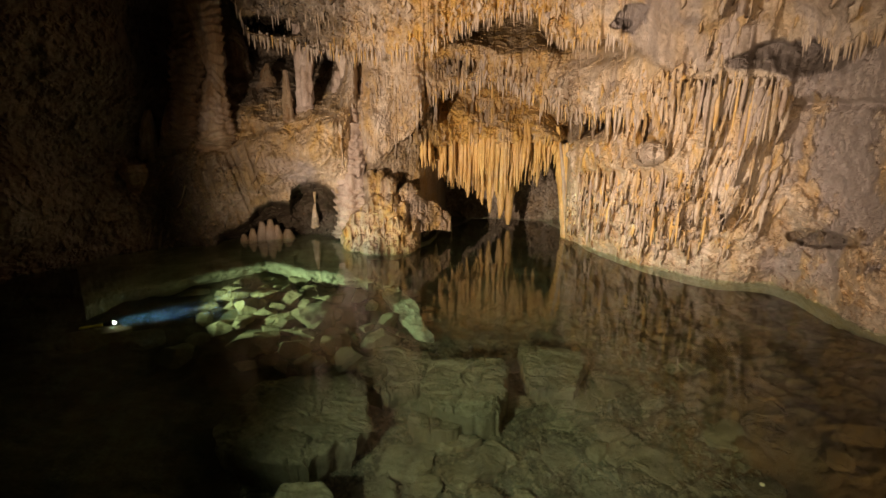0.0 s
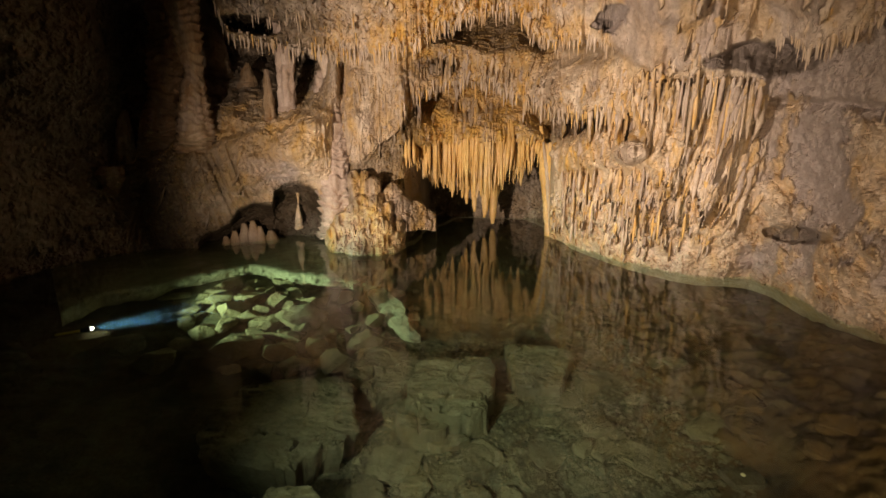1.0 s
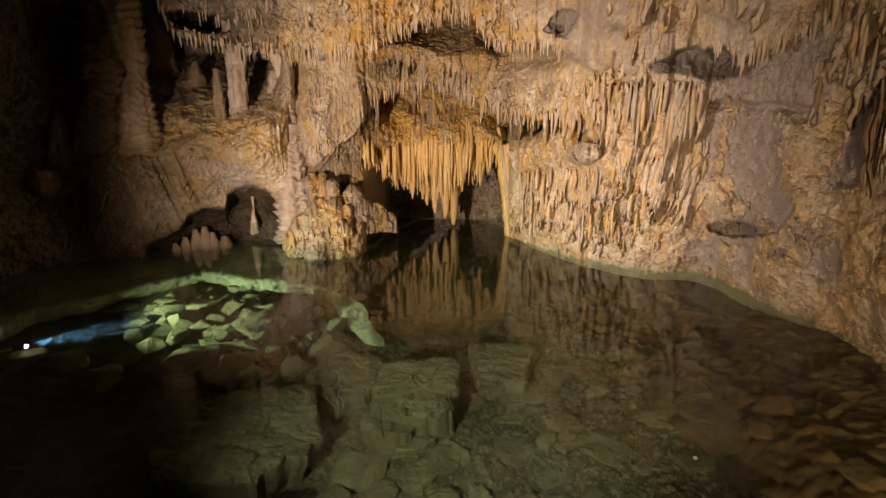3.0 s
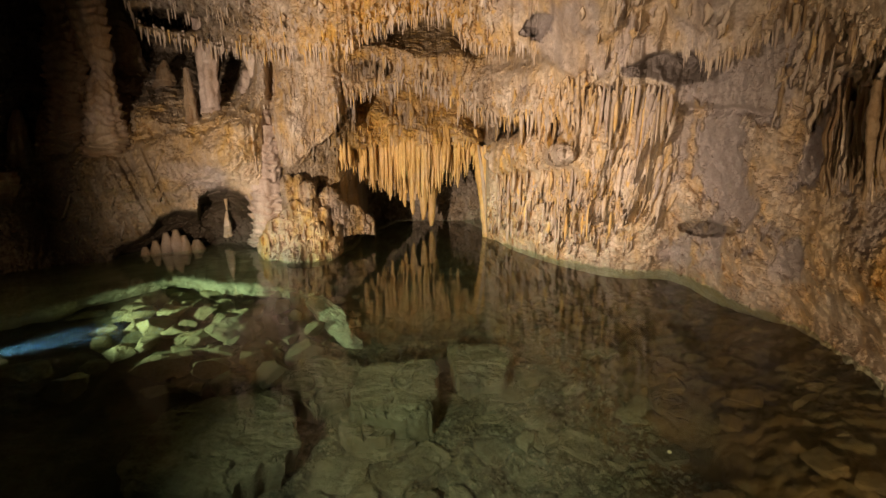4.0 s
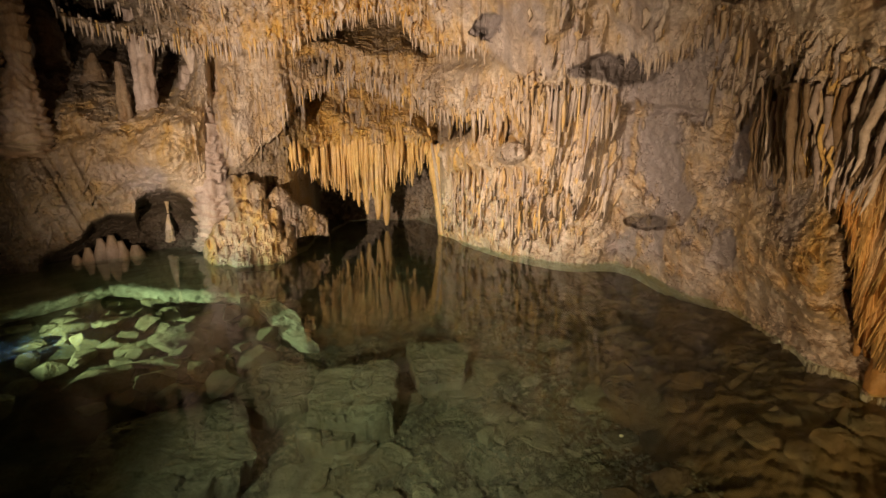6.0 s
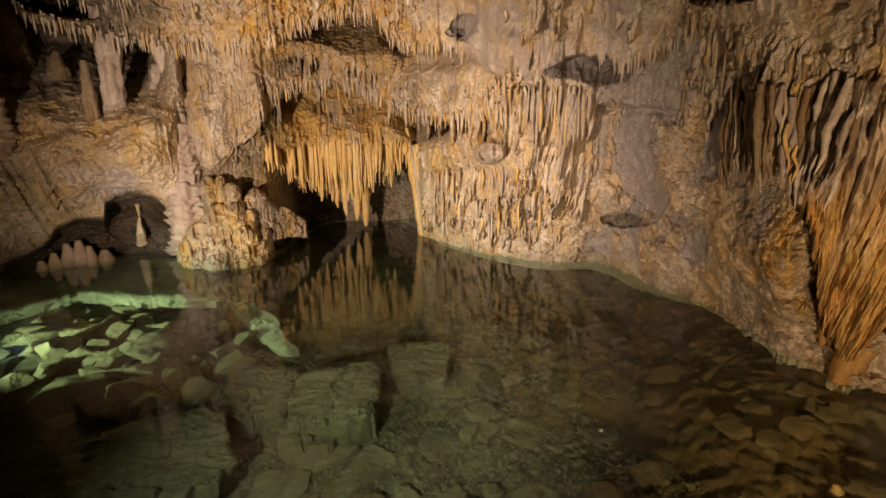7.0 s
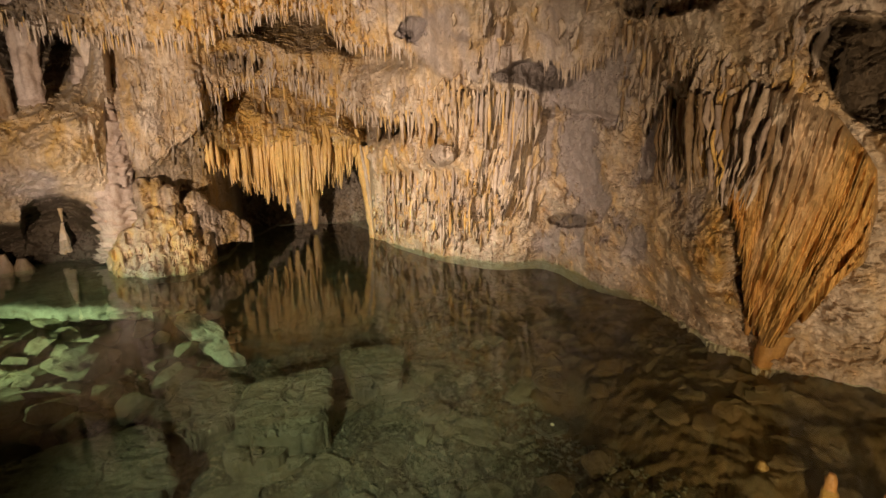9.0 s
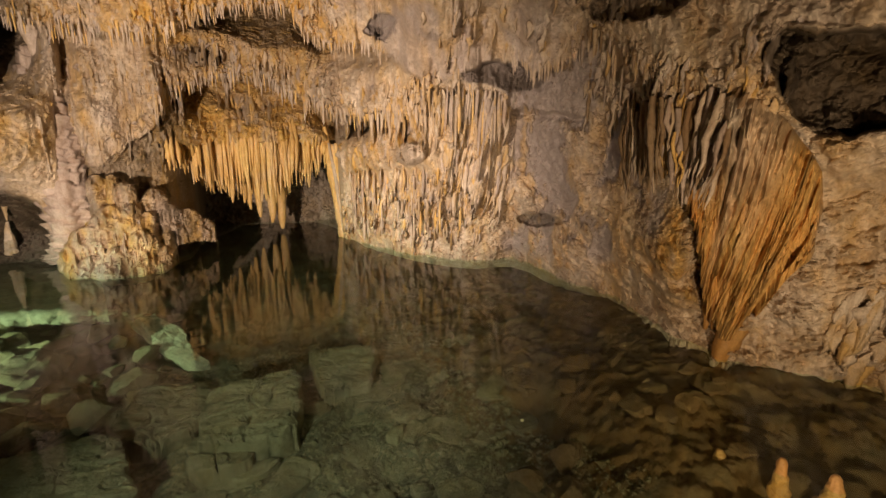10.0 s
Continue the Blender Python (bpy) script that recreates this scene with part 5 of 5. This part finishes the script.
# fringes of small stalactites along the roof's and the band's edges
VARIANTS = []
for i in range(7):
    r = 0.10 + 0.03 * (i % 3)
    co, faces = tube_arrays([[0, 0, 0.25], [0, 0, 0], [0.03 * (i - 3) / 3, 0, -0.5], [0.02, 0, -0.85], [0.0, 0, -1]], [r * 1.5, r * 1.2, r * 0.8, r * 0.5, r * 0.12], sides=7, rings=12, lumps=0.25, wave=0.05, seed=i + 20)
    VARIANTS.append((co, faces))
FRINGE_MESH = {m.name: [mesh_from("stalactite", co, faces, m) for co, faces in VARIANTS] for m in (FLOW, AMBER, UMBER, LILAC)}


def fringe(count, a0, a1, edge, lift, longest, single, group, text, mats, drop=0.0):
    """Small stalactites along an edge; the first ones are things of their own, the rest one mass."""
    mass = {}
    for i in range(count):
        a = rnd.uniform(a0, a1)
        up = abs(rnd.gauss(0, 1)) * lift
        e = float(line(a, edge)) + 0.25 + up
        d = float(depth_at(a, e)) + 0.02
        size = longest * (0.25 + 0.75 * rnd.random() ** 2.2) * (d / 8)
        p = at(a, e, d)
        m = mats[0] if rnd.random() < 0.85 else mats[-1]
        v = rnd.randrange(len(VARIANTS))
        fat = rnd.uniform(0.3, 0.75) * (0.3 * longest / size + 0.5)
        if i < single:
            ob = new("stalactite", FRINGE_MESH[m.name][v])
            ob.location, ob.scale, ob.rotation_euler = p, (size * fat, size * fat, size), (rnd.uniform(-.06, .06), rnd.uniform(-.06, .06), rnd.uniform(0, 6))
            tagged(ob, text, "stalactite", group)
        else:
            co = VARIANTS[v][0] * np.array([size * fat, size * fat, size]) + np.array(p)
            mass.setdefault(m.name, (m, []))[1].append((co, VARIANTS[v][1]))
    for m, parts in mass.values():
        tagged(joined("stalactite_fringe", parts, m), "dense fringe of tiny stalactites along the rock's edge", "stalactites", kind="stuff")


fringe(760, -26, 22, ROOF_LIP, 0.6, 0.24, 100, "roof fringe stalactites", "small cream stalactite hanging from the roof's edge", (FLOW, AMBER))
fringe(260, -4, 17, BAND_LIP, 0.6, 0.26, 45, "band fringe stalactites", "small cream stalactite below the flowstone band", (FLOW, AMBER))
fringe(120, 17, 33, BAND_LIP, 0.5, 0.22, 15, "band fringe stalactites", "small tan stalactite below the flowstone band", (AMBER, FLOW))
fringe(170, 45, 62, ROOF_LIP, 1.0, 0.30, 40, "right roof stalactites", "small tan stalactite hanging from the low roof", (UMBER, FLOW))
fringe(70, 37, 47, ROOF_LIP, 0.5, 0.34, 30, "right roof stalactites", "small cream stalactite at the roof's broken edge", (FLOW, LILAC))
fringe(90, -24, -8, [(q[0], q[1] + 2.6) for q in ROOF_LIP], 1.5, 0.22, 0, "", "", (FLOW, AMBER))
fringe(110, -12, 16, [(q[0], q[1] + 2.2) for q in ROOF_LIP], 1.2, 0.2, 0, "", "", (FLOW, AMBER))

# the great drapery by the right-hand wall
drapery = tagged(new("flowstone_drapery"), "large rust-orange flowstone drapery ending in one foot in the water", "flowstone")
drapery.location = at(63.3, -21.3, 4.3)
HEAD = [(50.3, 6.2), (51.6, 6.0), (53.1, 5.6), (54.7, 5.8), (56.7, 5.2), (58.4, 6.4), (60.5, 6.4), (62.2, 5.6)]
TAIL = [(51.2, -6.1), (52.2, -3.8), (54.1, -5.0), (55.4, -3.6), (56.7, -5.3), (57.9, -6.5), (58.6, -4.0), (59.5, -7.0)]
HD = [5.0, 5.0, 4.95, 4.85, 4.75, 4.6, 4.5, 4.4]
count = 150
for i in range(count):
    f = i / (count - 1) * (len(HEAD) - 1)
    k = min(int(f), len(HEAD) - 2)
    g = f - k
    h = [HEAD[k][j] * (1 - g) + HEAD[k + 1][j] * g for j in range(2)]
    t = [TAIL[k][j] * (1 - g) + TAIL[k + 1][j] * g for j in range(2)]
    d0 = min(HD[k] * (1 - g) + HD[k + 1] * g, float(depth_at(*h)) - 0.03, float(depth_at(*t)) + 0.02) + rnd.uniform(-0.10, 0.12)
    cut = rnd.uniform(0.0, 0.55) * (rnd.random() < 0.6)
    h = [h[j] * (1 - cut) + t[j] * cut for j in range(2)]
    short = rnd.uniform(0.0, 0.5) ** 1.5
    t = [t[j] * (1 - short) + h[j] * short for j in range(2)]
    p0, p1 = np.array(at(h[0], h[1] + rnd.uniform(-0.4, 0.6), d0 + 0.05)), np.array(at(t[0] + rnd.uniform(-.5, .5), t[1], d0 - 0.06))
    sway = [np.array([rnd.uniform(-.025, .025), rnd.uniform(-.02, .02), 0]) for _ in range(3)]
    path = [p0] + [p0 * (1 - q) + p1 * q + w_ for q, w_ in zip((0.3, 0.55, 0.8), sway)] + [p1]
    r = 0.007 + 0.015 * rnd.random() ** 1.6
    mat = rnd.choice((UMBER, UMBER, LILAC, FLOW)) if f < 5 else rnd.choice((LILAC, FLOW, UMBER))
    if 2.6 < f < 4.4 and i % 4 == 0:
        mat = AMBER
    co, faces = tube_arrays(path, [r * 0.9, r * 1.3, r * 1.05, r * 0.75, r * 0.15], sides=14, rings=64, lumps=0.5, wave=0.07, seed=i + 300, grain=0.5, flutes=0.5)
    ob = new("tongue", mesh_from("tongue", co - np.array(drapery.location), faces, mat))
    ob.parent = drapery
# the fan: one fluted skin whose ridges gather towards the foot
FAN_HEAD = [(57.6, 3.2), (59.4, 5.2), (61.2, 5.9), (63.0, 5.4), (64.9, 4.0), (66.2, 2.6), (67.3, 1.0), (68.3, -0.2), (69.3, -2.0), (69.9, -5.5), (69.7, -9.0)]
FAN_TAIL = [(57.8, -6.0), (58.7, -8.6), (59.7, -11.8), (60.5, -15.2), (61.1, -17.6), (62.1, -19.2), (63.3, -20.6), (64.0, -20.4), (65.2, -18.2), (66.8, -15.8), (68.4, -12.4)]
uu, vv = np.meshgrid(np.linspace(0, 1, 620), np.linspace(0, 1.06, 190))
ku = uu * 10
wander = ku + 0.35 * (fbm(uu * 9, vv * 3, uu * 0, 3, 201) - 0.5) * np.sin(np.pi * np.clip(vv, 0, 1))
ha, he = line(wander, [(i, q[0]) for i, q in enumerate(FAN_HEAD)]), line(wander, [(i, q[1]) for i, q in enumerate(FAN_HEAD)])
ta, te = line(wander, [(i, q[0]) for i, q in enumerate(FAN_TAIL)]), line(wander, [(i, q[1]) for i, q in enumerate(FAN_TAIL)])
jag = 2.6 * (value_noise(ku * 4.5, uu * 0, uu * 0, 202) - 0.35) + 1.6 * (value_noise(ku * 11, uu * 0, uu * 0, 203) - 0.4)
te = te + np.maximum(jag, -0.3) * np.where(np.abs(ku - 6.4) < 0.7, 0.1, 1.0)
vc = np.clip(vv, 0, 1)
bow = 0.7 * np.sin(np.pi * vc) * np.clip(ku / 6, 0, 1)
fa_, fe_ = ha + (ta - ha) * vc ** 0.92 + bow, he + (te - he) * vc
behind = np.minimum.reduce([depth_at(fa_ + da, fe_ + de) for da in (-1.2, 0, 1.2) for de in (-1.2, 0, 1.2)])
for _ in range(30):
    behind[1:-1, 1:-1] = (behind[:-2, 1:-1] + behind[2:, 1:-1] + behind[1:-1, :-2] + behind[1:-1, 2:]) / 4
fd_ = np.minimum(line(ku, [(0, 4.55), (2, 4.42), (4, 4.30), (6, 4.22), (8, 4.2), (10, 4.25)]), behind + 0.04) - 0.16 * np.sin(np.pi * np.clip(vc * 0.9 + 0.05, 0, 1)) + 0.12 * (1 - vc) - 0.03 * vc
ridge = lambda q, k: 1 - (2 * value_noise(q + 1.3 * fbm(uu * 6, vv * 4, uu * 0, 2, k + 7), vv * 2.2, uu * 0, k) - 1) ** 2
grow = np.clip(vc / 0.12, 0, 1) ** 0.5
fd_ = fd_ - grow * (0.09 * ridge(ku * 2.3, 211) + (0.09 - 0.055 * vc) * ridge(ku * 4.6, 212) + (0.035 - 0.025 * vc) * ridge(ku * 9, 213) + 0.13 * vc * ridge(ku * 1.25, 218) + 0.10 * (fbm(ku * 1.6, vv * 4, uu * 0, 4, 217, 0.6) - 0.5)) - 0.05 * fbm(uu * 60, vv * 40, uu * 0, 3, 214)
side_ = np.clip(np.minimum(uu, 1 - uu) / 0.02, 0, 1)
fd_ = fd_ + 0.25 * (1 - side_ ** 0.5) + np.where(vv > 1, 0.35, 0.0) * (vv - 1) / 0.06 + 0.10 * np.clip((vc - 0.93) / 0.07, 0, 1)
pts = place(fa_, fe_, fd_) - np.array(drapery.location)
pale = np.clip(1.5 - ku / 4.0, 0, 1) * np.clip(1.5 - 1.7 * vc, 0, 1) + 0.55 * np.clip((ku - 8.6) / 0.8, 0, 1) * np.clip(1.0 - 1.5 * vc, 0, 1)
pale = np.clip(pale + 0.8 * (fbm(ku * 1.3, vv * 1.5, uu * 0, 3, 215) - 0.55), 0, 1)
fan = sheet("fan", pts, None, np.stack([np.clip(1.6 * (ridge(ku * 4.6, 212) - 0.45), 0, 1) * 0.8, pale, 0.35 * step(fbm(ku * 3, vv * 1.2, uu * 0, 3, 216) - 0.6, 0.03)], -1), DRAPE)
fan.parent = drapery
tagged(fan, "fluted rust-orange fan gathering downwards")
co, faces = tube_arrays([at(66.3, -12.0, 4.3), at(65.2, -15.6, 4.2), at(64.1, -18.6, 4.16), at(63.3, -22.8, 4.14)], [0.04, 0.115, 0.085, 0.06], sides=24, rings=50, lumps=0.4, seed=410, grain=1.0, flutes=0.5)
ob = tagged(new("foot", mesh_from("foot", co - np.array(drapery.location), faces, RUST)), "smooth orange foot standing in the water")
ob.parent = drapery
for pts, d0, r in [([(61.5, -14.4), (61.5, -16.9), (61.4, -19.6)], 4.3, 0.05), ([(62.8, -14.2), (62.4, -17.1), (62.2, -19.9)], 4.3, 0.06), ([(63.9, -12.8), (63.3, -16.0), (63.2, -18.2)], 4.3, 0.06)]:
    co, faces = tube_arrays([at(q[0], q[1], d0) for q in pts], [r, r * 1.1, r * 0.3], sides=12, rings=24, lumps=0.3, seed=int(r * 1000))
    ob = new("tongue", mesh_from("tongue", co - np.array(drapery.location), faces, RUST))
    ob.parent = drapery


# tongues of flowstone that hang down the walls
def tongues(count, spot_of, length, radius, mats, single, parent_name, lean=0.0, text=""):
    mass = {}
    parent = bpy.data.objects[parent_name]
    for i in range(count):
        a, e = spot_of()
        size = length[0] + (length[1] - length[0]) * rnd.random() ** 1.7
        r = radius[0] + (radius[1] - radius[0]) * rnd.random() ** 1.5
        d0 = float(depth_at(a, e))
        z0 = EYE + d0 * math.tan(radians(e))
        e2 = math.degrees(math.atan2(z0 - size - EYE, d0))
        a2 = a + lean * size * 57 / d0 * rnd.uniform(0.3, 1.2)
        d1 = min(float(depth_at(a2, e2)), d0 + 0.1) - 0.05 * r
        if z0 - size < -0.1:
            continue
        p0, p1 = np.array(at(a, e, d0 + 0.6 * r)), np.array(at(a2, e2, d1))
        m1, m2 = p0 * 0.65 + p1 * 0.35, p0 * 0.25 + p1 * 0.75
        for q in (m1, m2):
            q += np.array([rnd.uniform(-.3, .3) * r, rnd.uniform(-.3, .3) * r, 0])
        big = i < single
        co, faces = tube_arrays([p0, m1, m2, p1], [r * 0.25, r, r * 0.8, r * 0.12], sides=10 if big else 7, rings=22 if big else 12, lumps=0.4, wave=0.06, seed=i, grain=0.7)
        m = mats[min(int(rnd.random() ** 1.5 * len(mats)), len(mats) - 1)]
        if big:
            ob = new("tongue", mesh_from("tongue", co, faces, m))
            ob.parent = parent
        else:
            mass.setdefault(m.name, (m, []))[1].append((co, faces))
    for m, parts in mass.values():
        ob = joined("small_tongues", parts, m)
        ob.parent = parent
        tagged(ob, text, kind="stuff")


def between(a0, a1, low, high):
    def pick():
        a = rnd.uniform(a0, a1)
        lo, hi = float(line(a, low)), float(line(a, high))
        e = lo + (hi - lo) * rnd.random()
        clump = float(value_noise(np.array(a * 0.45), np.array(e * 0.5), np.array(2.0), 31))
        return (a, e) if clump > 0.42 or rnd.random() < 0.25 else pick()
    return pick


low_right = [(15, -8), (25, -9.5), (40, -9)]
ledge_top = [(q[0], q[1] - 0.4) for q in RIGHT_LEDGE]
tongues(60, between(16, 33, low_right, [(q[0], q[1] + 0.2) for q in TIER]), (0.15, 0.5), (0.012, 0.032), (FLOW, AMBER, FLOW, LILAC), 70, "wall_right", -0.04, "ranks of hanging cream and amber dripstone tongues")
tongues(50, between(29, 36.5, RIGHT_LEDGE, [(28, 7.5), (33, 8.5), (41, 7.5)]), (0.2, 0.7), (0.012, 0.034), (LILAC, FLOW, AMBER), 20, "wall_right", -0.03, "ranks of lilac-grey dripstone tongues")
tongues(90, between(-4, 31, BAND_LIP, [(q[0], q[1] + 1.2) for q in BAND_LIP]), (0.1, 0.4), (0.010, 0.03), (FLOW, AMBER, FLOW), 0, "wall_far", 0, "fine cream dripstone tongues")
tongues(60, between(46, 60, [(40, 4.5), (60, 3)], ROOF_LIP), (0.08, 0.35), (0.010, 0.03), (UMBER, LILAC, FLOW), 0, "wall_right", 0, "fine tan dripstone tongues")

# stumps on the near shore and a small one beside the drapery's foot
for (a, e, d0), h, r, text in (((70.5, -30.4, 2.75), 0.5, 0.036, "short smooth orange stalagmite stump at the near shore"), ((75.0, -30.1, 2.8), 0.35, 0.04, "blunt orange-brown stalagmite stump at the near shore"),
                               ((64.6, -33.1, 2.95), 0.2, 0.03, "tiny pale stalagmite at the near shore"), ((65.5, -21.1, 4.35), 0.1, 0.044, "small round cream stalagmite beside the drapery's foot")):
    p = at(a, e, d0)
    tilt = 0.35 * r * math.sin(60 * r)
    path = [[p[0] + tilt * f, p[1] - tilt * f, p[2] - h * f] for f in (0, 0.06, 0.16, 0.26, 0.4, 0.55, 0.75, 1)]
    ob = drip("stalagmite", path, [r * k for k in (0.3, 0.62, 0.66, 0.98, 0.9, 1.3, 1.25, 2.4)], RUST if r != 0.044 else FLOW, sides=34, rings=60, lumps=0.3, wave=0.12, flutes=0.25, seed=int(r * 1000), grain=1.4)
    tagged(ob, text, "stalagmite", "near stumps")
